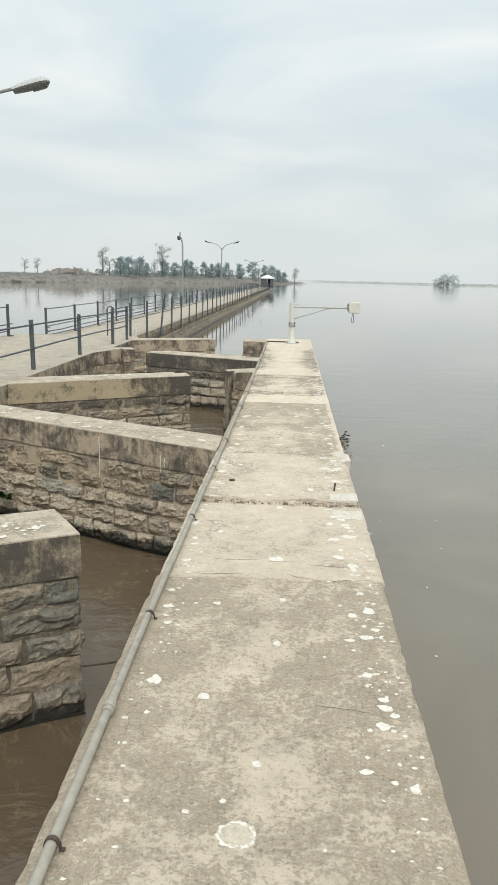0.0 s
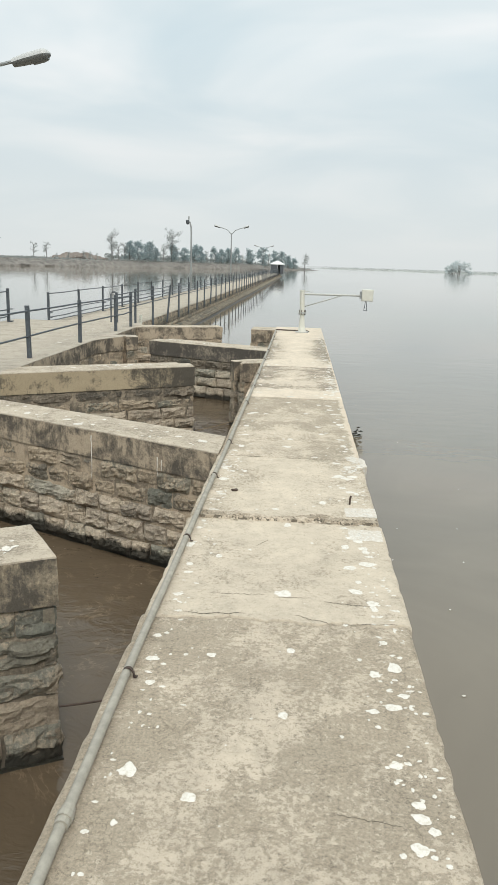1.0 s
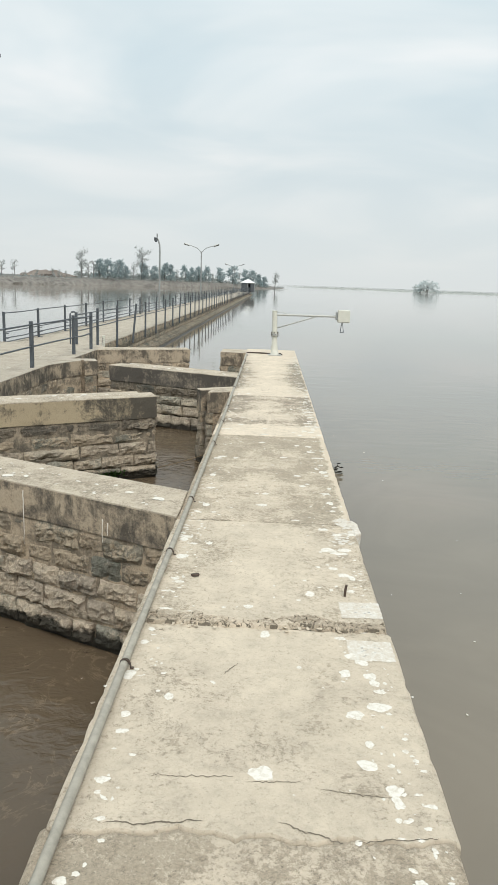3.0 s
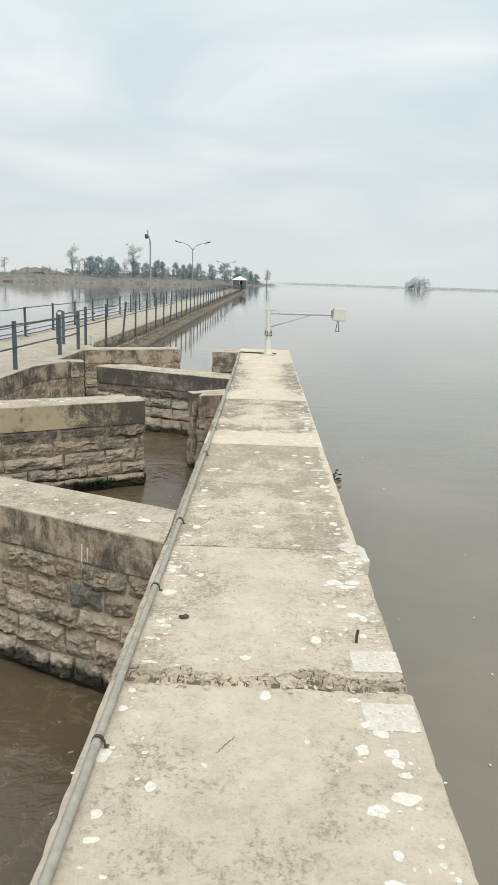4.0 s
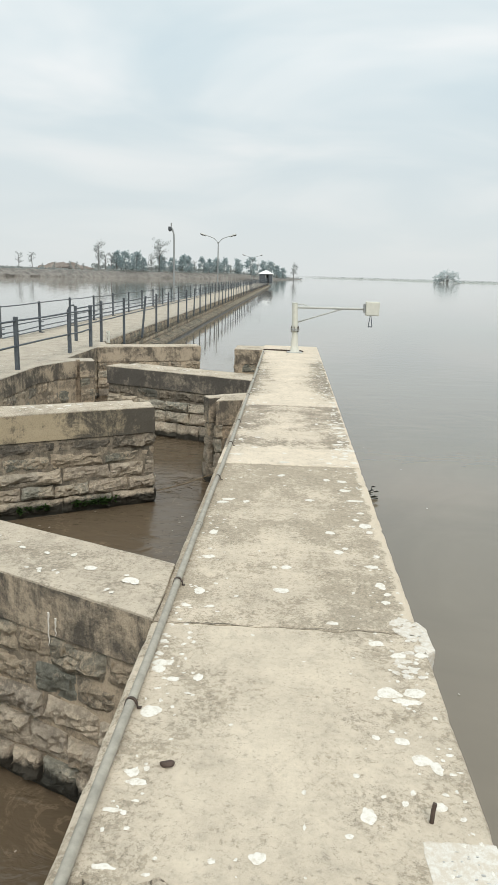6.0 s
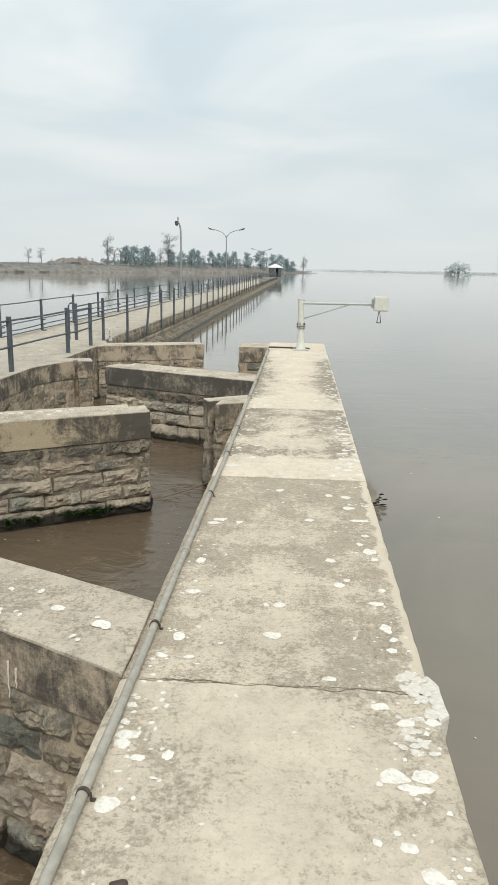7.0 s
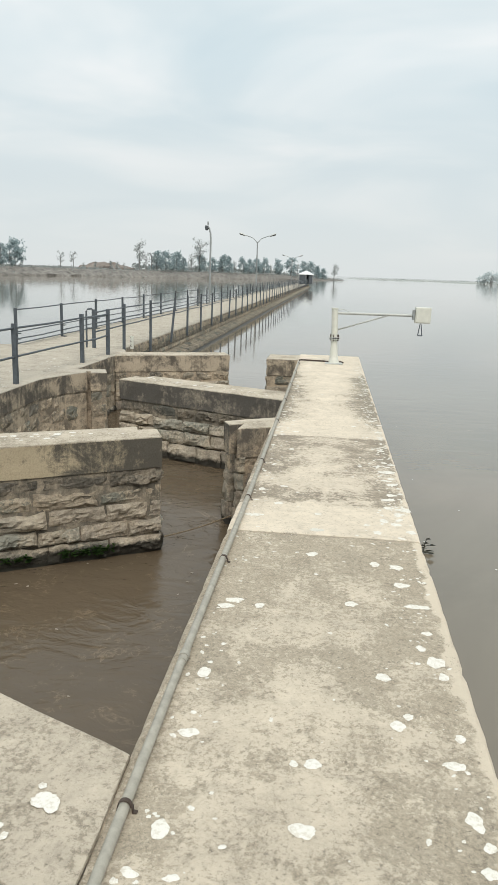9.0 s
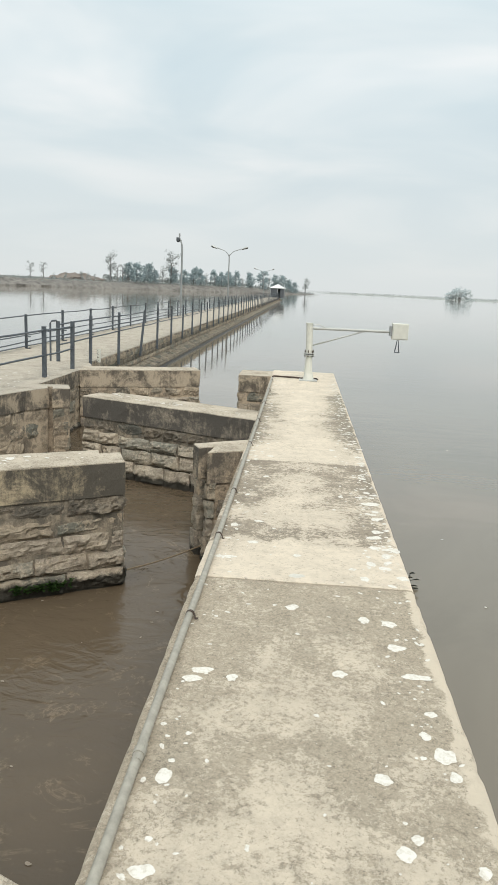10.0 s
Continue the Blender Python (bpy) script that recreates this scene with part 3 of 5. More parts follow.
part("crack_rubble", bm, HALF, wall, "crumbs of mortar in the open joint")["kind"] = "stuff"
for y in (3.19, 5.961, 8.7065, 11.4075):
    part("joint_bed", boxed((XL + 0.05, y - 0.03, -0.2), (XR - 0.05, y + 0.03, -0.05)), RUST, wall)
part("crack_bed", boxed((XL + 0.03, 4.40, -0.2), (XR - 0.03, 4.58, -0.035)), MORTAR, wall)

# whitewashed lump that sticks out at the lake side
bm = prism([(0.462, 5.84), (0.476, 5.79), (0.520, 5.84), (0.516, 6.03), (0.482, 6.11), (0.462, 6.08)], -0.18, 0.002, 0.014, 0.010, 0.05)
part("patch_lump", bm, PATCH, wall, "whitewashed cement lump")

# end block towards the fish gap
e_poly = [(-1.185, 17.75), (-0.60, 17.76), (-0.60, 18.55), (-1.185, 18.52)]
masonry("wall_end_return", "short masonry return at the end of the dividing wall", e_poly, [0, 3], LAKE - 0.05, side=STAIN_LIGHT)

# ---- baffle walls of the fish ladder ----
masonry("baffle_wall", "rough stone baffle wall with cement coping", [(-4.0, 2.24), (-1.247, 3.755), (-1.545, 4.195), (-4.1, 2.83)], [0, 1], POOL_A - 0.10, cap=0.27, side=STAIN_B1, fine=True, wash=0.72, lengths=(0.34, 0.6), step=0.0, bed=MORTAR_DARK, deep=0.024)
b2 = masonry("baffle_wall", "long stone baffle wall joined to the dividing wall", [(-3.62, 7.48), (-0.652, 5.952), (-0.652, 6.572), (-3.62, 8.0)], [0], POOL_A + 0.04, cap=0.25, side=STAIN, fine=True, wash=0.98)
b2.location.z = 0.018      # lifted a little above the dividing wall to fit the camera's view
masonry("baffle_wall", "stone baffle wall with buff render and notched end", [(-3.98, 9.58), (-1.575, 11.08), (-1.70, 11.40), (-1.86, 11.31), (-1.90, 11.44), (-3.98, 10.30)], [0, 1], POOL_A + 0.04, side=STAIN_B3, fine=True, first=STONE_BLACK, lengths=(0.32, 0.8), wash=0.80, step=0.8, bed=MORTAR_DARK)
masonry("baffle_wall", "blackened stone baffle wall joined to the dividing wall", [(-2.94, 14.47), (-0.60, 13.40), (-0.60, 14.04), (-2.57, 14.92), (-2.65, 14.76), (-2.81, 14.83)], [0], POOL_B, cap=0.27, side=STAIN_DARK, first=STONE_BLACK, lengths=(0.25, 0.5), wash=0.84, step=1.3, bed=MORTAR_DARK)
masonry("slot_jamb", "narrow stone jamb of the slot at the dividing wall", [(-0.945, 11.60), (-0.60, 11.80), (-0.60, 12.30), (-1.125, 11.95), (-1.05, 11.78), (-0.91, 11.88)], [0, 3, 4, 5], POOL_A + 0.04, cap=0.30, side=STAIN)
masonry("baffle_wall", "stone baffle wall running from the deck", [(-3.80, 17.22), (-1.895, 18.06), (-2.04, 18.48), (-3.95, 17.75)], [0, 1], LAKE - 0.12, side=STAIN_LIGHT)

# lime drips down the long baffle
for x, z0, z1 in ((-1.86, -0.05, -0.46), (-1.20, -0.13, -0.30), (-1.16, -0.15, -0.24)):
    y = 5.96 + (x + 0.668) * (7.48 - 5.96) / (-3.62 + 0.668)
    pts = [(x + 0.008 * noise.noise(Vector((z * 0.7, x, 0))), y - 0.012, z0 + (z1 - z0) * z / 10) for z in range(11)]
    part("lime_drip", tube(pts, 0.005, 6, 0.002), WHITE, b2, "white lime drip")

# ---- deck beside the pools ----
DX = -3.93
deck_poly = [(-7.05, -9), (DX, -9), (DX, 14.10), (-3.76, 14.62), (-3.57, 14.99), (-3.64, 15.12), (-3.555, 15.14), (-3.505, 14.95), (-3.29, 15.05), (-3.42, 15.40), (-3.82, 15.30), (-3.80, 17.95), (-3.92, 18.25), (-7.05, 18.25)]
deck = masonry("deck", "masonry deck with cement surface beside the pools", deck_poly, [], POOL_B, cap=0.27, capmat=DECKTOP, side=STAIN)
lv = [-0.27, -0.47, -0.68, -0.88, -1.09, -1.28]
pm = [STONE, STONE, STONE, STONE_LOW, STONE_DARK]
for a, b in (((DX, 8.6), (DX, 14.10)), ((DX, 14.10), (-3.76, 14.62)), ((-3.76, 14.62), (-3.57, 14.99)), ((-3.505, 14.95), (-3.29, 15.05)), ((-3.29, 15.05), (-3.42, 15.40)), ((-3.82, 15.30), (-3.80, 17.25))):
    clad(deck, a, b, lv, pm, [0.03] * 3 + [0.045] * 2, outs=-0.03)

# ---- long walkway out to the hut ----
HUT, WZ, WX, WL = 150.0, -0.25, -4.6, -7.05
walkway = tagged(new("walkway", finish(prism([(WL, 20.46), (WX, 20.46), (WX, HUT + 8), (WL, HUT + 8)], LAKE - 0.5, WZ - 0.02), "walkway", STAIN)), "long straight masonry walkway with a cement path", "walkway", "", "structure")
part("path", prism([(WL + 0.02, 20.46), (WX - 0.03, 20.46), (WX - 0.03, HUT + 8), (WL + 0.02, HUT + 8)], WZ - 0.03, WZ), DECKTOP, walkway, "pale worn cement path")
bm = bmesh.new()
ra = [bm.verts.new(p) for p in ((WL, 18.26, LAKE - 0.5), (-4.5, 18.26, LAKE - 0.5), (WX, 20.455, LAKE - 0.5), (WL, 20.455, LAKE - 0.5))]
rb = [bm.verts.new(p) for p in ((WL, 18.26, 0.0), (-4.5, 18.26, 0.0), (WX, 20.455, WZ), (WL, 20.455, WZ))]
bm.faces.new(ra)
bm.faces.new(rb)
for k in range(4):
    bm.faces.new((ra[k], ra[(k + 1) % 4], rb[(k + 1) % 4], rb[k]))
part("ramp", bm, DECKTOP, walkway, "short cement ramp down from the deck")
bm = bmesh.new()
prof = [(-4.605, -0.72), (-4.5, -0.735), (-4.26, -0.80), (-4.21, -0.82), (-4.19, -0.86), (-4.19, -1.4), (-4.605, -1.4)]
rings = []
yy = 20.5
while yy < HUT + 8:
    rings.append([bm.verts.new((x + 0.02 * noise.noise(Vector((x * 3, yy * 1.3, z * 4))), yy, z + 0.015 * noise.noise(Vector((x * 9, yy * 1.7, 2))))) for x, z in prof])
    yy += 0.45
for r0, r1 in zip(rings, rings[1:]):
    for k in range(len(prof)):
        bm.faces.new((r0[k], r0[(k + 1) % len(prof)], r1[(k + 1) % len(prof)], r1[k]))
bm.faces.new(rings[0])
bm.faces.new(rings[-1])
part("apron", bm, STONE_DARK, walkway, "sloping stone apron at the waterline")
part("apron_edge", boxed((-4.195, 20.5, LAKE - 0.2), (-4.165, HUT + 8, LAKE + 0.06)), WET, walkway)
clad(walkway, (WX, 20.5), (WX, 62.0), [-0.30, -0.45, -0.59, -0.73], [STONE, STONE_DARK, STONE], [0.02, 0.025, 0.03], 3, 2, (0.35, 0.6), 0.0)
for x0, z0, x1, z1 in ((-4.58, -0.725, -4.40, -0.765), (-4.39, -0.768, -4.22, -0.815)):
    yy = 20.6
    while yy < 58.0:
        w = rnd.uniform(0.35, 0.7)
        ob = new("stone", finish(stone_mesh(w - 0.02, 0.18, 0.03, 4, 3, rnd.uniform(0, 90)), "stone", STONE_DARK))
        ob.parent = walkway
        ob.matrix_local = Matrix.Translation(((x0 + x1) / 2, yy + w / 2, (z0 + z1) / 2)) @ Matrix.Rotation(radians(90), 4, "Z") @ Matrix.Rotation(radians(-77), 4, "X")
        yy += w

# ---- water ----


def sheet(name, quads, z, mat, label, category):
    bm = bmesh.new()
    for q in quads:
        bm.faces.new([bm.verts.new((x, y, z)) for x, y in q])
    return tagged(new(name, finish(bm, name, mat)), label, category, "", "structure")


sheet("water", [[(-0.1, -1500), (2500, -1500), (2500, 18.3), (-0.1, 18.3)], [(-2500, 18.3), (2500, 18.3), (2500, 3500), (-2500, 3500)], [(-2500, -1500), (-5.2, -1500), (-5.2, 18.3), (-2500, 18.3)]], LAKE, LAKEW, "calm grey-brown lake water", "water")
bm = bmesh.new()


def strip(rows):
    vs = [[bm.verts.new(p) for p in r] for r in rows]
    for a, b in zip(vs, vs[1:]):
        for k in range(len(a) - 1):
            bm.faces.new((a[k], a[k + 1], b[k + 1], b[k]))


def line(y0, z, ys):
    return [(-4.2, y0 + ys[0], z), (-2.9, y0 + ys[1], z), (-1.8, y0 + ys[2], z), (-0.4, y0 + ys[3], z)]


DIAG, BACK = (0.0, 0.75, 1.4, 2.15), (0.0, -0.55, -1.1, -1.75)
FIRST_B = (0.0, 0.6, 1.2, 1.97)
strip([line(-9, POOL_A - 0.10, (0, 0, 0, 0)), line(2.35, POOL_A - 0.10, FIRST_B), line(3.0, POOL_A, FIRST_B), line(9.70, POOL_A, DIAG), line(10.25, POOL_B, DIAG), line(15.15, POOL_B, BACK), line(15.65, POOL_C, BACK), line(17.05, POOL_C, (0, 0.55, 1.1, 1.6)), line(17.35, LAKE, (0, 0.55, 1.1, 1.6))])
tagged(new("pool_water", finish(bm, "pool_water", POOL, True)), "murky brown water stepping down through the pools", "water", "", "structure")

# ---- small things on the dividing wall ----


def top_z(x, y):
    """Height of the wall's cement surface."""
    z = 0.0
    for y0, level in ((3.19, 0.001), (4.488, 0.004), (5.96, 0.003), (8.705, 0.006), (11.407, 0.004)):
        if y > y0:
            z = level
    return z + 0.003 * noise.noise(Vector((x * 3, y * 3, 0))) + 0.0015 * noise.noise(Vector((x * 14, y * 14, 3)))



def blob(bm, x, y, r, z=None, long=1.0, turn=0.0, seed=0.0):
    """A flat irregular splash; z None lays it on the wall top."""
    c, s_ = math.cos(turn), math.sin(turn)
    mid = bm.verts.new((x, y, (top_z(x, y) if z is None else z) + 0.002))
    ring = []
    for k in range(20):
        a = 2 * math.pi * k / 20
        q = r * (0.85 + 0.26 * noise.noise(Vector((math.cos(a) * 1.1, math.sin(a) * 1.1, seed))) + 0.30 * noise.noise(Vector((math.cos(a) * 3, math.sin(a) * 3, seed + 5))))
        u, v = q * math.cos(a) * long, q * math.sin(a) / long
        px, py = x + u * c - v * s_, y + u * s_ + v * c
        ring.append(bm.verts.new((px, py, (top_z(px, py) if z is None else z) + 0.0008)))
    for k in range(20):
        bm.faces.new((mid, ring[k], ring[(k + 1) % 20]))


def splash(bm, x, y, rx, ry, seed):
    """One dropping of the given half width and half length, ragged, now and then ring-shaped or lobed."""
    mid = bm.verts.new((x, y, top_z(x, y) + 0.0022))
    rings = []
    for f, lift in ((0.55, 0.0020), (1.0, 0.0006)):
        ring = []
        for k in range(26):
            a = 2 * math.pi * k / 26
            w = Vector((math.cos(a), math.sin(a), 0))
            q = f * (0.95 + 0.45 * noise.noise(w * 1.1 + Vector((0, 0, seed))) + 0.15 * noise.noise(w * 2.6 + Vector((0, 0, seed + 5))))
            px, py = x + rx * q * w.x, y + ry * q * w.y
            ring.append(bm.verts.new((px, py, top_z(px, py) + lift)))
        rings.append(ring)
    for k in range(26):
        n = (k + 1) % 26
        bm.faces.new((mid, rings[0][k], rings[0][n]))
        bm.faces.new((rings[0][k], rings[1][k], rings[1][n], rings[0][n]))


SPLASHES_NEAR = [(0.39, 1.62, 0.016, 0.020), (0.25, 1.69, 0.022, 0.013), (-0.10, 1.70, 0.015, 0.018), (0.33, 1.94, 0.026, 0.026), (0.38, 2.01, 0.018, 0.018), (0.35, 2.06, 0.030, 0.022),
    (-0.31, 2.07, 0.024, 0.022), (0.35, 2.11, 0.021, 0.018), (-0.51, 2.17, 0.026, 0.034), (0.31, 2.28, 0.023, 0.020), (-0.05, 2.50, 0.017, 0.021), (0.26, 2.56, 0.021, 0.016),
    (0.34, 2.59, 0.029, 0.023), (-0.54, 2.65, 0.019, 0.020), (0.38, 2.67, 0.021, 0.017), (0.29, 2.81, 0.023, 0.026), (-0.56, 2.82, 0.027, 0.019), (0.37, 2.86, 0.026, 0.038),
    (-0.34, 2.87, 0.020, 0.019), (-0.03, 2.94, 0.017, 0.020), (-0.58, 3.00, 0.019, 0.017), (0.35, 3.05, 0.017, 0.019), (0.34, 3.36, 0.018, 0.030)]
SPLASHES_EDGE = [(-0.56, 3.40, 0.024, 0.015), (0.34, 3.41, 0.026, 0.031), (-0.07, 3.46, 0.041, 0.037), (0.27, 3.53, 0.032, 0.028), (0.29, 3.64, 0.016, 0.024), (-0.55, 3.65, 0.020, 0.016),
    (-0.56, 3.75, 0.017, 0.020), (0.26, 3.81, 0.034, 0.028), (0.35, 3.87, 0.042, 0.032), (-0.42, 3.88, 0.018, 0.022), (0.37, 3.98, 0.023, 0.016), (-0.60, 4.02, 0.028, 0.039),
    (0.36, 4.04, 0.019, 0.028), (0.35, 4.09, 0.027, 0.024), (0.25, 4.10, 0.024, 0.029), (0.33, 4.20, 0.028, 0.025), (0.29, 4.25, 0.028, 0.028), (-0.58, 4.29, 0.019, 0.019),
    (0.26, 4.40, 0.024, 0.017), (-0.07, 4.41, 0.025, 0.031), (-0.57, 4.41, 0.016, 0.018), (0.35, 4.47, 0.030, 0.014), (-0.54, 4.62, 0.026, 0.011)]
SPLASHES_SMOOTH = [(-0.15, 4.68, 0.025, 0.022), (-0.56, 4.82, 0.029, 0.010), (0.15, 4.86, 0.021, 0.031), (0.36, 4.91, 0.018, 0.019), (-0.52, 4.94, 0.032, 0.017), (-0.54, 4.98, 0.026, 0.020),
    (0.38, 5.08, 0.020, 0.034), (0.34, 5.12, 0.032, 0.028), (0.29, 5.21, 0.025, 0.020), (0.21, 5.22, 0.017, 0.017), (-0.54, 5.30, 0.034, 0.032), (0.34, 5.44, 0.054, 0.019),
    (0.29, 5.49, 0.046, 0.035), (0.38, 5.50, 0.040, 0.032), (-0.50, 5.51, 0.024, 0.016), (-0.41, 5.53, 0.016, 0.029), (-0.56, 5.57, 0.027, 0.021), (-0.57, 5.58, 0.023, 0.021),
    (-0.56, 5.62, 0.037, 0.022), (-0.55, 5.62, 0.031, 0.024), (-0.58, 5.69, 0.015, 0.019), (0.36, 5.77, 0.031, 0.023), (0.45, 5.78, 0.028, 0.021)]
SPLASHES_PATCHED = [(-0.58, 5.79, 0.022, 0.015), (0.28, 5.86, 0.032, 0.022), (0.11, 6.02, 0.027, 0.017), (-0.54, 6.13, 0.023, 0.018), (-0.43, 6.13, 0.021, 0.014), (0.37, 6.26, 0.021, 0.023),
    (-0.50, 6.29, 0.028, 0.034), (-0.11, 6.34, 0.040, 0.031), (0.39, 6.35, 0.017, 0.019), (0.37, 6.44, 0.027, 0.037), (-0.15, 6.62, 0.015, 0.018), (-0.09, 6.63, 0.028, 0.027),
    (0.35, 6.68, 0.037, 0.027), (-0.50, 6.73, 0.031, 0.028), (0.39, 6.83, 0.019, 0.024), (0.19, 6.87, 0.028, 0.034), (0.23, 6.93, 0.018, 0.020), (-0.51, 7.11, 0.027, 0.038),
    (0.16, 7.18, 0.030, 0.028), (0.39, 7.22, 0.020, 0.029), (0.38, 7.32, 0.035, 0.047), (0.33, 7.43, 0.021, 0.025), (0.37, 7.57, 0.024, 0.020)]
SPLASHES_MIDDLE = [(-0.51, 7.69, 0.038, 0.027), (-0.36, 7.72, 0.022, 0.028), (-0.48, 7.76, 0.042, 0.021), (0.06, 7.81, 0.029, 0.029), (0.36, 7.83, 0.058, 0.022), (0.31, 8.06, 0.040, 0.031),
    (0.31, 8.29, 0.031, 0.034), (0.19, 8.31, 0.025, 0.034), (-0.14, 8.40, 0.031, 0.035), (0.37, 8.74, 0.025, 0.018), (0.24, 8.81, 0.026, 0.027), (0.44, 8.85, 0.030, 0.032),
    (0.18, 8.94, 0.022, 0.019), (0.36, 8.98, 0.035, 0.025), (-0.50, 9.01, 0.047, 0.025), (-0.56, 9.01, 0.020, 0.020), (-0.12, 9.09, 0.021, 0.021), (0.39, 9.18, 0.027, 0.049),
    (-0.38, 9.27, 0.034, 0.028), (0.45, 9.28, 0.028, 0.039), (0.33, 9.31, 0.038, 0.029), (0.35, 9.49, 0.049, 0.031), (-0.52, 9.58, 0.027, 0.032)]
SPLASHES_LICHEN = [(0.38, 9.61, 0.039, 0.026), (0.39, 10.23, 0.067, 0.049)]
bm = bmesh.new()
for k, (x, y, rx, ry) in enumerate(SPLASHES_NEAR + SPLASHES_EDGE + SPLASHES_SMOOTH + SPLASHES_PATCHED + SPLASHES_MIDDLE + SPLASHES_LICHEN):
    splash(bm, x, y, rx, ry, k * 2.3)
    for _ in range(rnd.randint(0, 2)):
        blob(bm, x + rnd.gauss(0, 1.5) * rx, y + rnd.gauss(0, 1.5) * ry, rx * rnd.uniform(0.10, 0.28), None, 1.1, rnd.random() * 3, rnd.random() * 50)
for k in range(820):
    y = 0.9 + 17.4 * rnd.random() ** 0.72
    q = rnd.random()
    x = XR - 0.03 - abs(rnd.gauss(0, 0.13)) if q < 0.55 else (XL + 0.09 + abs(rnd.gauss(0, 0.12)) if q < 0.82 else rnd.uniform(XL + 0.1, XR - 0.05))
    if XL + 0.08 < x < XR - 0.02 and abs(y - 4.5) > 0.06:
        blob(bm, x, y, min(0.012 if y < 9.3 else 0.03, 0.0050 * math.exp(rnd.gauss(0.35, 0.6))), None, rnd.uniform(0.8, 1.5), rnd.random() * 3, rnd.random() * 90)
for k in range(430):
    y = rnd.uniform(8.9, 17.2)
    x = XR - 0.025 - abs(rnd.gauss(0, 0.085)) if rnd.random() < 0.72 else XL + 0.10 + abs(rnd.gauss(0, 0.09))
    blob(bm, x, y, min(0.036, 0.0085 * math.exp(rnd.gauss(0.35, 0.5))), None, rnd.uniform(0.8, 1.5), rnd.random() * 3, rnd.random() * 90)
for k in range(190):
    y = rnd.uniform(1.2, 6.2)
    x = XR - 0.03 - abs(rnd.gauss(0, 0.10)) if rnd.random() < 0.65 else XL + 0.10 + abs(rnd.gauss(0, 0.07))
    if abs(y - 4.5) > 0.09:
        splash(bm, x, y, rnd.uniform(0.004, 0.013), rnd.uniform(0.004, 0.011), rnd.random() * 90)
tagged(new("bird_droppings", finish(bm, "bird_droppings", WHITE)), "dried white bird droppings spattered over the cement", "droppings", "", "stuff")
bm = bmesh.new()
for level, poly in zip((0.021, 0.003, 0.003, 0.003, 0.003), ([(-3.2, 7.36), (-0.8, 6.12), (-0.8, 6.5), (-3.2, 7.7)], [(-3.6, 10.05), (-1.9, 11.05), (-2.05, 11.3), (-3.6, 10.35)], [(-2.3, 3.25), (-1.4, 3.75), (-1.6, 4.0), (-2.4, 3.5)], [(-2.6, 14.55), (-0.8, 13.6), (-0.8, 13.8), (-2.6, 14.75)], [(-4.6, 13), (-4.0, 13), (-4.0, 17), (-4.6, 17)])):
    for _ in range(48):
        u, v = rnd.random(), rnd.random()
        p = (Vector(poly[0]) * (1 - u) + Vector(poly[1]) * u) * (1 - v) + (Vector(poly[3]) * (1 - u) + Vector(poly[2]) * u) * v
        blob(bm, p.x, p.y, min(0.05, 0.010 * math.exp(rnd.gauss(0.4, 0.6))), level, rnd.uniform(0.8, 1.4), rnd.random() * 3, rnd.random() * 90)
tagged(new("bird_droppings", finish(bm, "bird_droppings", WHITE)), "dried white bird droppings on the baffle copings", "droppings", "", "stuff")
# whitewash smeared round the lump
bm = bmesh.new()
for k in range(42):
    blob(bm, 0.435 + rnd.gauss(0, 0.022), 5.97 + rnd.gauss(0, 0.07), rnd.uniform(0.008, 0.028), None, 1.2, rnd.random() * 3, k * 1.7)
for k in range(30):
    blob(bm, 0.37 + rnd.gauss(0, 0.03), 5.68 + rnd.gauss(0, 0.06), rnd.uniform(0.006, 0.02), None, 1.2, rnd.random() * 3, k * 1.9)
tagged(new("whitewash_smear", finish(bm, "whitewash_smear", PATCH)), "thin whitewash smeared over the cement edge", "smear", "", "stuff")
# faded old ring of lime
bm = bmesh.new()
blob(bm, -0.14, 1.39, 0.066, None, 1.0, 0, 3)
tagged(new("lime_stain", finish(bm, "lime_stain", plain("thin_lime", (0.445, 0.395, 0.32), 0.9, 0, 0.22, 60.0, 0.003))), "round faded lime stain on the cement", "stain")
bm = bmesh.new()
for k in range(46):
    a = 2 * math.pi * k / 46
    blob(bm, -0.14 + rnd.uniform(0.042, 0.055) * math.cos(a), 1.39 + rnd.uniform(0.042, 0.055) * math.sin(a), rnd.uniform(0.003, 0.009), None, 1.3, a + 1.57, k)
tagged(new("lime_ring", finish(bm, "lime_ring", WHITE)), "white rim of the round lime stain", "stain", "", "stuff")

# whitewashed survey patches with unreadable dark marks
for x0, y0, w, d in ((0.283, 4.605, 0.192, 0.172), (0.283, 4.215, 0.190, 0.172)):
    p = thing("survey_patch", "whitewashed rectangle on the cement with worn dark marks", "mark", (0, 0, 0), "survey patches")
    bm = bmesh.new()
    rows = [[bm.verts.new((x0 + w * u / 12 + 0.006 * noise.noise(Vector((u * 0.6, v * 0.6, x0))), y0 + d * v / 10 + 0.006 * noise.noise(Vector((u * 0.6, v * 0.6, y0))), 0.0)) for u in range(13)] for v in range(11)]
    for v in bm.verts:
        v.co.z = top_z(v.co.x, v.co.y) + 0.0012
    for a, b in zip(rows, rows[1:]):
        for k in range(12):
            bm.faces.new((a[k], a[k + 1], b[k + 1], b[k]))
    part("whitewash", bm, PATCH, p)
    for k in range(16):
        xx, yv = x0 + 0.04 + rnd.random() * (w - 0.09), y0 + 0.03 + rnd.random() * (d - 0.06)
        z = top_z(xx, yv)
        part("worn_mark", boxed((xx, yv, z), (xx + rnd.uniform(0.003, 0.012), yv + rnd.uniform(0.002, 0.004), z + 0.0022)), SMUDGE, p, "faded grey mark")

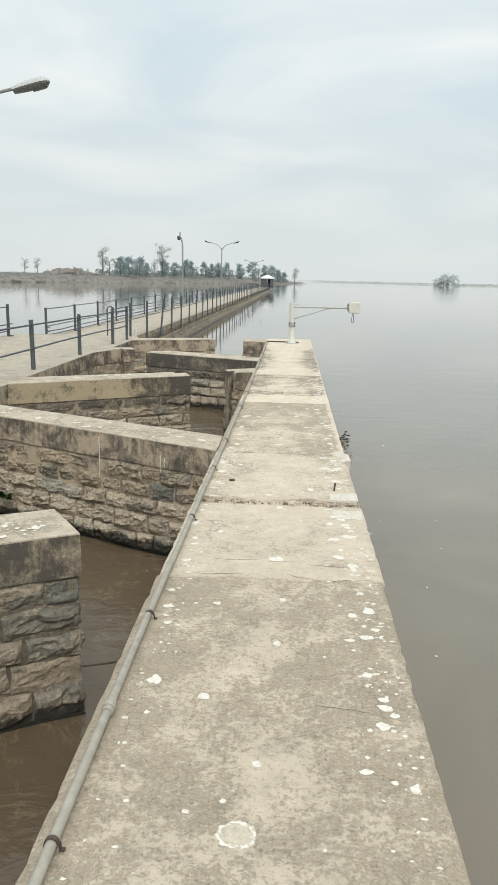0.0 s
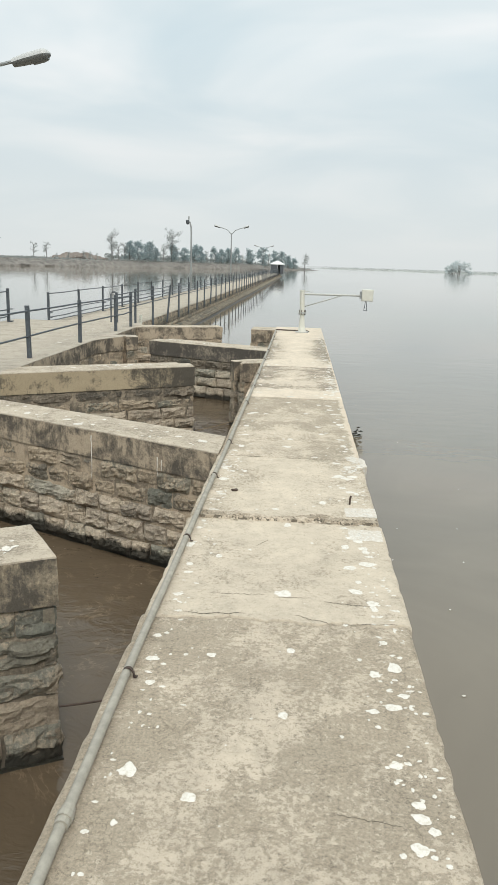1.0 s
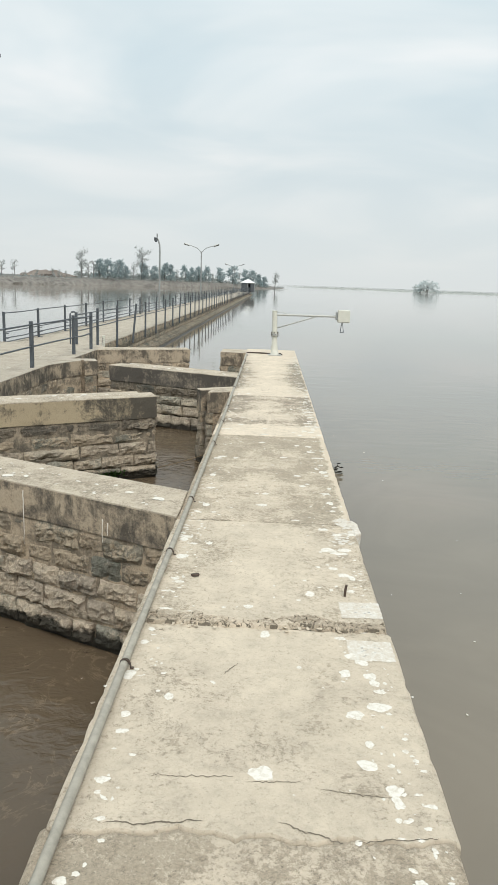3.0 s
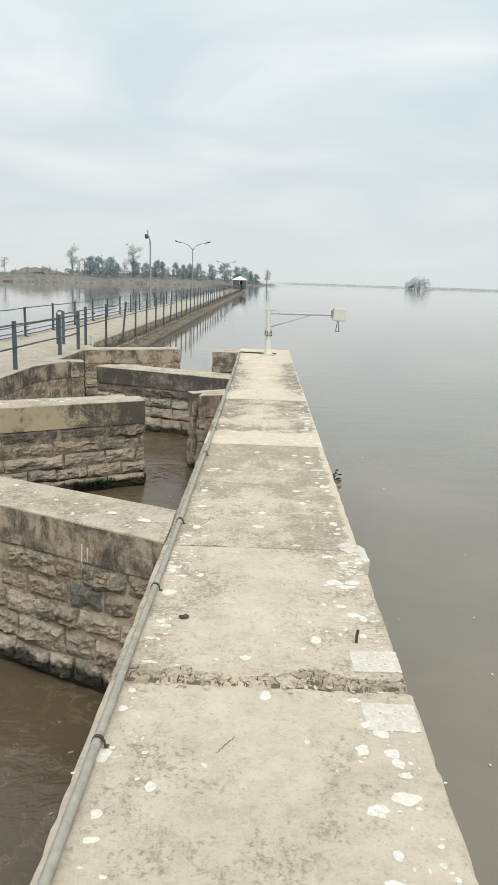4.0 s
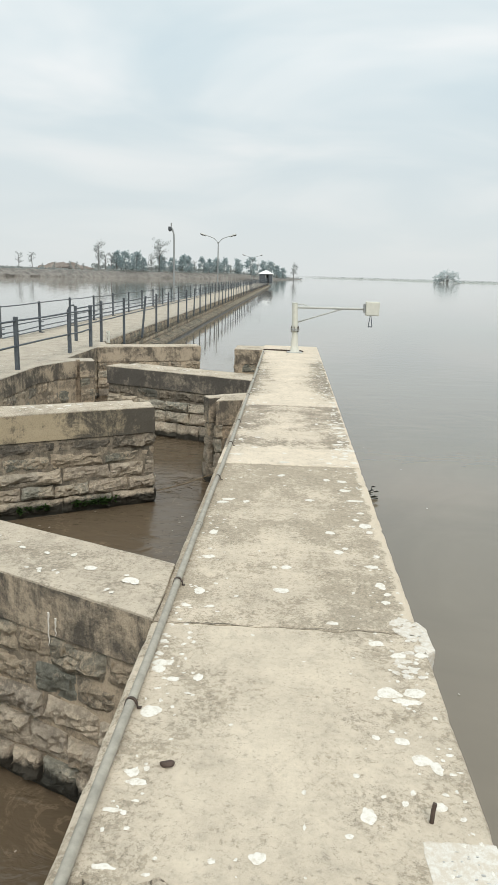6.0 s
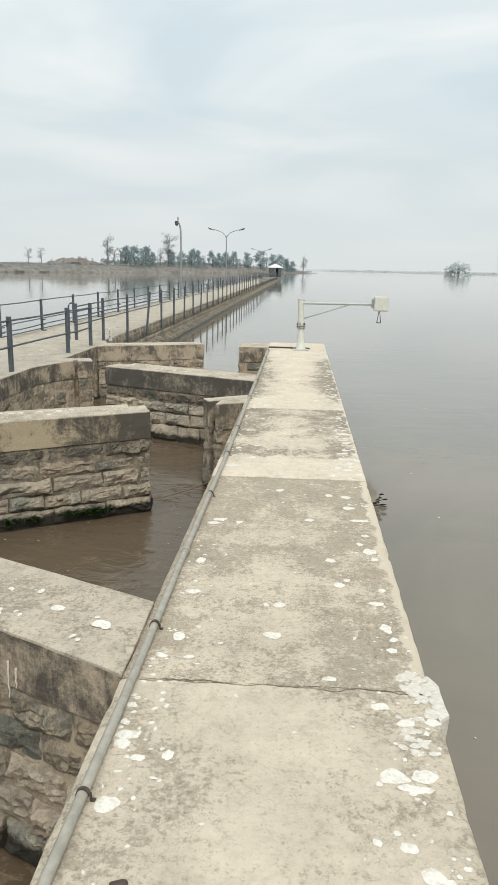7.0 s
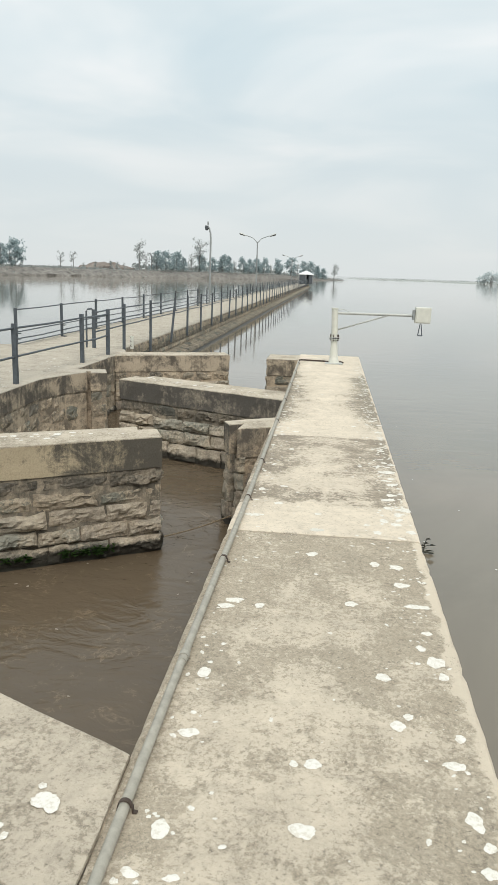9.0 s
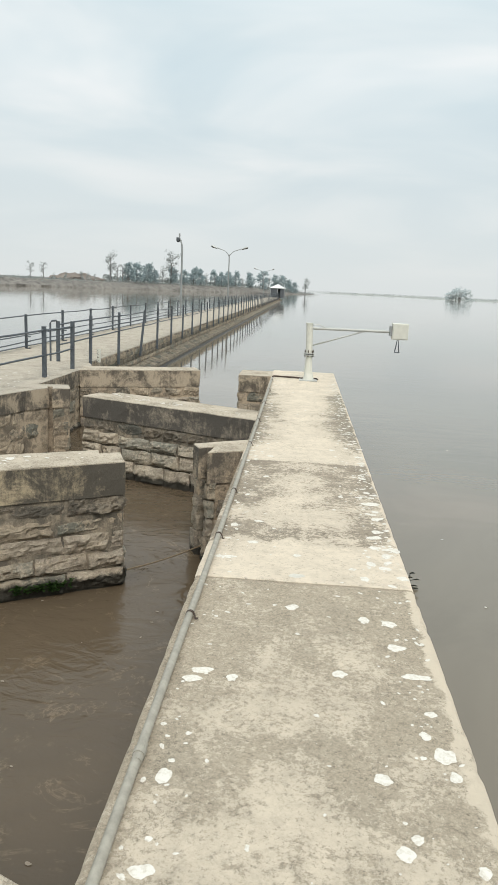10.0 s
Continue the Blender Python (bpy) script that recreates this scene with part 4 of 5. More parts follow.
# hairline cracks in the cement: flat ribbons, their depth painted as a dark colour
CRACKS = [(-0.52, 3.21, -0.23, 3.24, 0.006), (-0.02, 3.25, 0.16, 3.18, 0.006), (0.20, 3.19, 0.43, 3.22, 0.005), (-0.42, 3.43, -0.16, 3.44, 0.004), (-0.12, 3.42, 0.05, 3.43, 0.004),
          (0.11, 3.40, 0.31, 3.38, 0.004), (-0.58, 5.965, -0.22, 5.96, 0.009), (-0.2, 5.96, 0.4, 5.965, 0.004), (-0.235, 4.05, -0.175, 4.15, 0.005), (0.1, 2.05, 0.3, 2.02, 0.003), (-0.62, 11.41, 0.45, 11.41, 0.006)]
for k, (xa, ya, xb, yb, wide) in enumerate(CRACKS):
    bm = bmesh.new()
    was = None
    for i in range(41):
        u = i / 40
        x, y = xa + (xb - xa) * u, ya + (yb - ya) * u
        n = Vector((-(yb - ya), xb - xa)).normalized()
        o = min(1.0, (abs(xb - xa) + abs(yb - ya)) ** 2 * 9.0) * 0.016 * noise.noise(Vector((u * 4, k, 0))) + 0.008 * noise.noise(Vector((u * 15, k, 3)))
        w = wide * 0.5 * math.sqrt(max(0.0, 1 - (2 * u - 1) ** 2)) * (0.55 + 0.9 * abs(noise.noise(Vector((u * 11, k, 6))))) + 0.0003
        now = []
        for s_ in (-1, 1):
            px, py = x + n.x * (o + s_ * w), y + n.y * (o + s_ * w)
            now.append(bm.verts.new((px, py, top_z(px, py) + 0.0014)))
        if was:
            bm.faces.new((was[0], was[1], now[1], now[0]))
        was = now
    part("crack", bm, GAP, wall, "dark hairline crack")

# conduit on the pool side edge


def conduit_x(y):
    return -0.628 + min(0.036, max(0.0, y - 3.2) * 0.006)


conduit = thing("conduit", "grey galvanised conduit clipped along the wall edge", "pipe")
pts = []
yy = -8.5
while yy < 17.5:
    pts.append((conduit_x(yy) + 0.006 * noise.noise(Vector((yy * 0.6, 0, 0))), yy, 0.024 + 0.004 * noise.noise(Vector((yy * 0.9, 3, 0)))))
    yy += 0.3
part("pipe", tube(pts, 0.0165, 12), PIPE, conduit, "", True)
part("cross_pipe", tube([(-0.592, 17.48, 0.03), (-0.57, 17.56, 0.03), (-0.2, 17.56, 0.025), (-0.12, 17.50, 0.025), (-0.02, 17.50, 0.03), (0.12, 17.52, 0.028), (0.16, 17.44, 0.025)], 0.014, 8), RUST, conduit, "", True)
for y, r, l in ((1.93, 0.029, 0.035), (7.18, 0.025, 0.05), (12.9, 0.025, 0.05)):
    cx = conduit_x(y)
    bm = tube([(cx, y - l, 0.024), (cx, y - l * 0.55, 0.024), (cx, y + l * 0.55, 0.024), (cx, y + l, 0.024)], r * 0.72, 12)
    add_tube(bm, [(cx, y - l * 0.35, 0.024), (cx, y + l * 0.35, 0.024)], r * 0.85, 12)
    part("coupling", bm, PIPE, conduit, "", False)
for y in (1.29, 2.67, 4.06, 5.31, 6.34, 8.2, 9.3, 10.3, 11.98, 13.3, 14.6, 15.9, 17.0):
    cx = conduit_x(y)
    path = [(cx + 0.036, 0.006), (cx + 0.024, 0.006), (cx + 0.022, 0.024)] + [(cx + 0.0185 * math.cos(a), 0.024 + 0.0185 * math.sin(a)) for a in [math.pi * k / 8 for k in range(9)]] + [(cx - 0.023, 0.004)]
    bm = bmesh.new()
    rows = [[bm.verts.new((px + (0.003 if o else 0.0) * q, y + e, pz + (0.003 if o else 0.0))) for o, e, q in ((0, -0.007, 0), (0, 0.007, 0), (1, 0.007, 1), (1, -0.007, 1))] for px, pz in path]
    for a, b in zip(rows, rows[1:]):
        for k in range(4):
            bm.faces.new((a[k], a[(k + 1) % 4], b[(k + 1) % 4], b[k]))
    bm.faces.new(rows[0])
    bm.faces.new(rows[-1])
    part("saddle_clip", bm, RUST, conduit, "rusted saddle clip")

# stub of reinforcing bar and a loose dark stone
tagged(new("rebar_stub", finish(tube([(0.32, 4.85, -0.02), (0.322, 4.85, 0.04), (0.326, 4.853, 0.062)], 0.0065, 8), "rebar_stub", RUST)), "rusted steel bar stub standing in the cement", "bar")
bm = bmesh.new()
bmesh.ops.create_icosphere(bm, subdivisions=3, radius=0.018, matrix=Matrix.LocRotScale((-0.44, 5.02, 0.012), None, (1.25, 0.9, 0.6)))
for v in bm.verts:
    v.co += noise.noise_vector(v.co * 40) * 0.006
tagged(new("loose_stone", finish(bm, "loose_stone", RUST, True)), "small dark stone lying on the cement", "stone")
bm = bmesh.new()
blob(bm, -0.12, 8.79, 0.04, None, 1.3, 0, 2)
tagged(new("survey_disc", finish(bm, "survey_disc", LIME)), "small pale disc set in the cement", "disc")

# ---- level gauge at the end of the wall ----
gauge = thing("level_gauge", "cream painted post with a swing arm and sensor box", "gauge", (0.0, 17.42, 0.004))
part("base_plate", boxed((-0.15, -0.14, 0), (0.15, 0.14, 0.016), 0.003), STEEL, gauge)
part("foot", tube([(0, 0, 0.016), (-0.002, 0, 0.06), (-0.006, 0, 0.17), (-0.01, 0, 0.43)], 0.095, 16, 0.05), CREAM, gauge, "", True)
bm = tube([(-0.01, 0, 0.415), (-0.01, 0, 0.43)], 0.088, 16)
add_tube(bm, [(-0.01, 0, 0.445), (-0.01, 0, 0.46)], 0.088, 16)
part("flange", bm, STEEL, gauge)
for k in range(6):
    a = k * math.pi / 3 + 0.3
    part("bolt", tube([(-0.01 + 0.072 * math.cos(a), 0.072 * math.sin(a), 0.395), (-0.01 + 0.072 * math.cos(a), 0.072 * math.sin(a), 0.50)], 0.009, 6), RUST, gauge)
part("post", tube([(-0.01, 0, 0.46), (-0.03, 0, 0.93)], 0.054, 16), CREAM, gauge, "", True)
part("post_cap", tube([(-0.03, 0, 0.93), (-0.03, 0, 0.945)], 0.062, 16), CREAM, gauge)
bm = tube([(-0.03, 0, 0.86), (1.30, 0, 0.865)], 0.023, 10)
add_tube(bm, [(-0.03, 0, 0.90), (0.12, 0, 0.925), (0.22, 0, 0.885)], 0.008, 6)
part("arm", bm, STEEL, gauge, "", True)
part("brace", tube([(0.0, 0, 0.57), (0.86, 0, 0.85)], 0.013, 8), STEEL, gauge, "", True)
sensor = part("sensor_box", boxed((1.31, -0.09, 0.745), (1.565, 0.09, 1.005), 0.008), CREAM, gauge, "cream metal sensor box")
part("box_door", boxed((1.325, -0.099, 0.76), (1.55, -0.091, 0.99), 0.003), CREAM, sensor)
part("box_bracket", boxed((1.27, -0.06, 0.80), (1.308, 0.06, 0.96), 0.003), LAMPGREY, sensor)
bm = bmesh.new()
for sx, sy in ((-1, -1), (1, -1), (1, 1), (-1, 1)):
    add_tube(bm, [(1.415 + 0.006 * sx, 0.006 * sy, 0.745), (1.415 + 0.036 * sx, 0.036 * sy, 0.535)], 0.005, 5)
for a, b in (((-1, -1), (1, -1)), ((1, -1), (1, 1)), ((1, 1), (-1, 1)), ((-1, 1), (-1, -1))):
    add_tube(bm, [(1.415 + 0.036 * a[0], 0.036 * a[1], 0.535), (1.415 + 0.036 * b[0], 0.036 * b[1], 0.535)], 0.006, 5)
part("horn", bm, RAIL, sensor, "open steel horn under the box")

# ---- railings ----


def angle_post(bm, x, y, z0, z1, lean=(0.0, 0.0), w=0.056):
    for lo, hi in (((-w / 2, -w / 2), (w / 2, -w / 2 + 0.010)), ((-w / 2, -w / 2 + 0.010), (-w / 2 + 0.010, w / 2)), ((w / 2 - 0.010, -w / 2 + 0.010), (w / 2, w / 2))):
        n0 = len(bm.verts)
        add_box(bm, (x + lo[0], y + lo[1], z0), (x + hi[0], y + hi[1], z1))
        bm.verts.ensure_lookup_table()
        for v in bm.verts[n0:]:
            k = (v.co.z - z0)
            v.co.x += lean[0] * k
            v.co.y += lean[1] * k


def railing(label, posts, heights, z0, top, group, foot=False, x_rails=None, lean=()):
    ob = thing("railing", label, "railing", (posts[0][0], posts[0][1], z0), group)
    bx, by, bz = ob.location
    for k, (x, y) in enumerate(posts):
        bm = bmesh.new()
        le = dict(lean).get(k, (rnd.gauss(0, 0.006), rnd.gauss(0, 0.006)))
        angle_post(bm, x - bx, y - by, 0.0, top - z0 + rnd.uniform(-0.015, 0.015), le)
        post = part("post", bm, RAIL, ob)
        if foot:
            for z in (0.18, 0.30, 0.02):
                part("bracket", boxed((x - bx + 0.03, y - by - 0.05, z), (x - bx + 0.10, y - by + 0.05, z + 0.02)), RAIL, post)
    for h in heights:
        pts = []
        for (xa, ya), (xb, yb) in zip(posts, posts[1:]):
            sag = rnd.uniform(-0.012, 0.02)
            for u in (0.0, 0.5):
                pts.append((xa + (xb - xa) * u - bx, ya + (yb - ya) * u - by, h - z0 - (sag if u else rnd.uniform(-0.008, 0.008))))
        pts.append((posts[-1][0] - bx, posts[-1][1] - by, h - z0))
        part("rail", tube(pts, 0.0145, 6), RAIL, ob, "", True)
    return ob


railing("grey-blue painted steel railing along the deck edge", [(-4.14, y) for y in (-4.8, -2.5, -0.2, 2.1, 4.4, 6.7, 9.0)] + [(-4.12, 11.22)] + [(-4.05, 13.62), (-3.985, 16.02), (-3.945, 17.28)], (0.70, 0.34), 0.0, 0.775, "railings")
railing("grey-blue steel railing along the open side of the walkway", [(-4.53, 18.33)] + [(-4.555, 20.5 + 2.45 * k) for k in range(53)], (0.655, 0.46, 0.29), -0.52, 0.725, "railings", lean=((3, (0.09, 0.02)), (8, (0.03, 0.0))))
railing("grey-blue steel railing along the far side of the walkway", [(-6.85, 20.14 + 2.81 * k) for k in range(46)], (0.54, 0.07, -0.08, -0.19), -0.27, 0.59, "railings", foot=True)
railing("grey-blue steel railing along the far side of the deck", [(-6.85, 0.47 + 2.81 * k) for k in range(7)], (0.70, 0.28, 0.13), -0.01, 0.76, "railings", foot=True)
gate = thing("gate_frame", "small bent steel tube frame beside the railing", "gate", (-4.665, 18.3, 0.0))
part("tube", tube([(0, 0, -0.0), (0, 0, 0.68), (0.03, 0, 0.72), (0.115, 0, 0.73)], 0.018, 8), RAIL, gate, "", True)
part("crossbar", tube([(0, 0, 0.36), (0.115, 0, 0.37)], 0.014, 8), RAIL, gate, "", True)
staff = thing("staff_gauge", "white water level board with dark marks", "gauge", (-4.515, 21.0, -0.06))
part("board", boxed((-0.04, -0.01, -0.22), (0.04, 0.01, 0.07), 0.003), CREAM, staff)
for k in range(9):
    part("mark", boxed((-0.03, -0.013, -0.205 + k * 0.029), (-0.012 + 0.015 * (k % 2), -0.0101, -0.196 + k * 0.029)), RUST, staff)

# ---- ropes, weeds, floating bits ----
for a, b, m in (((-1.26, 3.75, -0.87), (-0.70, 4.02, -0.86), RUST), ((-1.58, 11.13, -0.99), (-0.97, 11.65, -0.90), ROPE)):
    pts = [Vector(a).lerp(Vector(b), k / 10) - Vector((0, 0, 0.018 * math.sin(math.pi * k / 10))) for k in range(11)]
    tagged(new("rope", finish(tube(pts, 0.0065, 6), "rope", m, True)), "frayed rope strung across the slot above the water", "rope", "slot ropes")


def weeds(x0, y0, x1, y1, n, z, size):
    bm = bmesh.new()
    for _ in range(n):
        u = rnd.random()
        c = Vector((x0 + (x1 - x0) * u, y0 + (y1 - y0) * u, z + rnd.uniform(0, 0.06)))
        for _ in range(5):
            d = Vector((rnd.uniform(-1, 1), rnd.uniform(-1.2, 0.2), rnd.uniform(0.0, 1.0))).normalized()
            s_ = d.cross(Vector((0, 0, 1))).normalized()
            l, w = size * rnd.uniform(0.5, 1.2), size * 0.28
            p = [c, c + d * l * 0.5 + s_ * w, c + d * l - Vector((0, 0, l * 0.2)), c + d * l * 0.5 - s_ * w]
            bm.faces.new([bm.verts.new(q) for q in p])
    return tagged(new("weeds", finish(bm, "weeds", WEED)), "small green weeds growing at the waterline stones", "weeds", "", "stuff")


weeds(-2.35, 10.53, -1.95, 10.78, 60, POOL_A + 0.07, 0.045)
weeds(-2.85, 10.22, -2.55, 10.41, 34, POOL_A + 0.07, 0.045)
weeds(-3.15, 7.15, -2.95, 7.05, 22, -0.86, 0.06)

# unclear dark mark on the water, filled in with a made-up leafy twig
bm = bmesh.new()
add_tube(bm, [(-0.12, 0.0, 0.0), (0.0, 0.01, 0.012), (0.14, -0.02, 0.006)], 0.016, 6, 0.008)
add_tube(bm, [(0.02, 0.01, 0.01), (0.03, 0.02, 0.09), (0.05, 0.02, 0.17)], 0.007, 5, 0.004)
add_tube(bm, [(0.03, 0.02, 0.07), (0.10, 0.0, 0.10)], 0.005, 5, 0.003)
for lx, lz, ll in ((0.02, 0.16, 0.08), (0.06, 0.09, 0.10), (-0.05, 0.05, 0.11), (-0.10, 0.03, 0.12), (0.0, 0.11, 0.08), (0.02, 0.02, 0.13), (-0.04, 0.08, 0.08)):
    lf = [bm.verts.new(q) for q in ((lx, 0, lz), (lx + ll * 0.5, -0.03, lz + 0.030), (lx + ll, 0, lz + 0.004), (lx + ll * 0.5, 0.03, lz - 0.012))]
    bm.faces.new(lf)
twig = tagged(new("floating_twig", finish(bm, "floating_twig", plain("dark_twig", (0.05, 0.05, 0.035), 0.7, 0, 0.3, 30.0))), "dark twig shape made up for an unclear dark mark on the lake", "twig")
twig.location = (0.84, 11.1, LAKE + 0.005)
twig.scale = (0.75, 0.75, 0.8)
bm = bmesh.new()
for k in range(26):
    blob(bm, rnd.uniform(0.8, 4.0), rnd.uniform(3, 17), rnd.uniform(0.006, 0.014), LAKE + 0.004, 1.2, rnd.random() * 3, k)
tagged(new("foam_flecks", finish(bm, "foam_flecks", WHITE)), "tiny white flecks floating on the lake", "foam", "", "stuff")
bm = bmesh.new()
for k in range(60):
    blob(bm, rnd.uniform(-3.4, -0.9), rnd.uniform(4.2, 11), rnd.uniform(0.005, 0.016), POOL_A + 0.004, 1.3, rnd.random() * 3, k)
tagged(new("foam_flecks", finish(bm, "foam_flecks", plain("dull_foam", (0.24, 0.20, 0.155), 0.8))), "small foam flecks drifting on the brown pool", "foam", "", "stuff")

# ---- lamps and camera mast ----


def lamp_head(name, ob, tip, way, size=0.74):
    """A cobra-head luminaire pointing along way (unit, x or -x with a rise)."""
    d = Vector(way).normalized()
    side = Vector((0, 1, 0))
    upv = d.cross(side)
    if upv.z < 0:
        upv = -upv
    o = Vector(tip) - d * size

    def shell(bm, z_top, z_bot, s0, s1, wid):
        rings = []
        for k in range(13):
            u = s0 + (s1 - s0) * k / 12
            f = (math.sin(min(1.0, 0.42 + u * 0.95) * math.pi * 0.5) ** 0.7) * (1.0 if u < 0.8 else math.sqrt(max(0.02, 1 - ((u - 0.8) / 0.205) ** 2)))
            rings.append([bm.verts.new(o + d * (u * size) + side * (wid * f * math.cos(a)) + upv * ((z_top if math.sin(a) > 0 else z_bot) * f * math.sin(a))) for a in [2 * math.pi * q / 14 for q in range(14)]])
        for a, b in zip(rings, rings[1:]):
            for q in range(14):
                bm.faces.new((a[q], a[(q + 1) % 14], b[(q + 1) % 14], b[q]))
        bm.faces.new(rings[0])
        bm.faces.new(rings[-1])

    bm = bmesh.new()
    shell(bm, 0.125, 0.0, 0.0, 1.0, 0.15)
    head = part("lamp_head", bm, LAMPTOP, ob, "pale grey lamp head", True)
    bm = bmesh.new()
    shell(bm, 0.006, 0.085, 0.01, 0.995, 0.152)
    part("housing", bm, HOUSING, head, "", True)
    bm = bmesh.new()
    shell(bm, -0.05, 0.115, 0.52, 0.93, 0.11)
    part("lens", bm, DARKGLASS, head, "", True)
    return head


def street_lamp(x, y, z, height, reach, rise, head=0.74):
    ob = thing("street_lamp", "grey steel street lamp with two raised arms", "street lamp", (x, y, z), "street lamps")
    part("pole", tube([(0, 0, 0), (0, 0, height * 0.5), (0, 0, height)], 0.075, 12, 0.05), LAMPGREY, ob, "", True)
    part("base_plate", boxed((-0.15, -0.15, 0), (0.15, 0.15, 0.02), 0.003), LAMPGREY, ob)
    for s_ in (-1, 1):
        n = reach - head
        pts = [(0, 0, height - 0.25), (s_ * 0.08, 0, height - 0.02), (s_ * n * 0.35, 0, height + rise * 0.42), (s_ * n * 0.7, 0, height + rise * 0.62), (s_ * (n + 0.05), 0, height + rise * 0.78)]
        part("arm", tube(pts, 0.034, 8), LAMPGREY, ob, "", True)
        lamp_head("lamp_head", ob, (s_ * reach, 0, height + rise), (s_, 0, rise * 0.30 / head), head)
    return ob


street_lamp(-6.95, 15.0, -0.6, 5.15, 2.05, 0.62)
street_lamp(-7.29, 77.0, -0.6, 4.98, 1.75, 0.75, 0.6)
street_lamp(-7.2, 140.0, -0.6, 4.55, 1.80, 0.88, 0.6)
street_lamp(-7.2, 237.0, -1.2, 5.2, 2.0, 0.7, 0.6)

mast = thing("camera_mast", "grey steel mast with a dome camera on a bent top", "mast", (-6.79, 46.0, WZ))
mast.scale = (0.885, 0.885, 0.885)
part("pole", tube([(0, 0, 0), (0, 0, 3.9), (-0.02, 0, 4.25), (-0.10, 0, 4.55), (-0.2, 0, 4.68)], 0.06, 10, 0.045), LAMPGREY, mast, "", True)
bm = bmesh.new()
bmesh.ops.create_uvsphere(bm, u_segments=14, v_segments=8, radius=0.11, matrix=Matrix.Translation((-0.26, 0, 4.52)))
add_tube(bm, [(-0.26, 0, 4.52), (-0.26, 0, 4.70)], 0.115, 14)
part("dome_camera", bm, HUTWALL, mast, "dark dome camera", True)
part("antenna", boxed((-0.22, -0.04, 4.72), (-0.14, 0.04, 4.95), 0.01), LAMPGREY, mast)

# ---- hut at the walkway's end ----
hut = thing("hut", "small dark hut with a pale hipped roof on the walkway", "hut", (-4.95, HUT, WZ))
W = 1.30
for sx in (-1, 0, 1):
    for sy in (-1, 1):
        part("post", boxed((sx * W - 0.07, sy * W - 0.07, -0.02), (sx * W + 0.07, sy * W + 0.07, 1.72)), LAMPGREY, hut)
part("wall", boxed((-W + 0.08, -W - 0.02, 0.1), (-0.08, -W + 0.03, 1.70)), HUTWALL, hut)
part("wall", boxed((0.55, -W - 0.02, 0.0), (W - 0.08, -W + 0.03, 1.70)), HUTWALL, hut)
part("wall", boxed((W - 0.03, -W + 0.08, 0.0), (W + 0.03, W - 0.08, 1.70)), HUTWALL, hut)
part("wall", boxed((-W - 0.03, -W + 0.08, 0.0), (-W + 0.03, W - 0.08, 1.70)), HUTWALL, hut)
part("wall", boxed((-W + 0.08, W - 0.03, 0.0), (W - 0.08, W + 0.03, 1.70)), HUTWALL, hut)
bm = bmesh.new()
r0 = [bm.verts.new((sx * (W + 0.14), sy * (W + 0.14), 1.72)) for sx, sy in ((-1, -1), (1, -1), (1, 1), (-1, 1))]
r1 = [bm.verts.new((sx * (W + 0.14), sy * (W + 0.14), 1.80)) for sx, sy in ((-1, -1), (1, -1), (1, 1), (-1, 1))]
r2 = [bm.verts.new((sx * 0.12, sy * 0.12, 2.47)) for sx, sy in ((-1, -1), (1, -1), (1, 1), (-1, 1))]
bm.faces.new(r0)
bm.faces.new(r2)
for a, b in ((r0, r1), (r1, r2)):
    for k in range(4):
        bm.faces.new((a[k], a[(k + 1) % 4], b[(k + 1) % 4], b[k]))
part("roof", bm, HUTROOF, hut, "pale hipped sheet roof")

# ---- far banks ----


def polar(az, r):
    return (r * math.sin(radians(az)), r * math.cos(radians(az)) - 0.4)


def shore(az):
    """Distance of the bank's waterline by bearing."""
    k = [(-75, 110), (-45, 142), (-30, 170), (-21.5, 206), (-14, 240), (-5, 298), (0.0, 366), (1.3, 382), (4, 396)]
    for (a0, r0_), (a1, r1_) in zip(k, k[1:]):
        if az <= a1:
            return r0_ + (r1_ - r0_) * (az - a0) / (a1 - a0)
    return k[-1][1]


bm = bmesh.new()
rows = []
offs = [(-1.0, -0.9), (0.0, 0.0), (0.6, 0.42), (2.4, 0.95), (4.8, 1.55), (8.4, 2.1), (14.0, 2.3), (30.0, 2.2), (95.0, 2.1), (600.0, 2.4), (1900.0, 3.6)]
az = -75.0
while az <= 1.31:
    thin = min(1.0, max(0.02, (1.3 - az) / 5.0)) ** 1.3
    r = shore(az)
    rows.append([bm.verts.new((*polar(az, r + (d if d < 10 else 10 + (d - 10) * thin ** 1.5) + 1.2 * noise.noise(Vector((az * 1.3, d, 0)))), LAKE + (h * thin if d > 0 else h) + (0.25 * thin * (noise.noise(Vector((az * 2.2, d * 0.4, 3))) + 0.6 * noise.noise(Vector((az * 6, d, 8)))) if d > 0 else 0))) for d, h in offs])
    az += 0.25
for a, b in zip(rows, rows[1:]):
    for k in range(len(offs) - 1):
        bm.faces.new((a[k], a[k + 1], b[k + 1], b[k]))
tagged(new("bank", finish(bm, "bank", DIRT, True)), "low earth river bank with dry scrub", "bank", "", "structure")

bm = bmesh.new()
for az0, az1, r, h, d in ((1.0, 60.0, 730, 0.85, 70), (7.5, 60.0, 575, 0.6, 48)):
    rows = []
    az = az0
    while az <= az1:
        e = min(1.0, (az - az0) / 2.0)
        rows.append([bm.verts.new((*polar(az, r + q), LAKE + z * e)) for q, z in ((0, -0.3), (1, 0.25 * h), (8, h * (0.8 + 0.4 * noise.noise(Vector((az * 2, r, 0))))), (d, h), (d + 1, -0.4))])
        az += 0.3
    for a, b in zip(rows, rows[1:]):
        for k in range(4):
            bm.faces.new((a[k], a[k + 1], b[k + 1], b[k]))
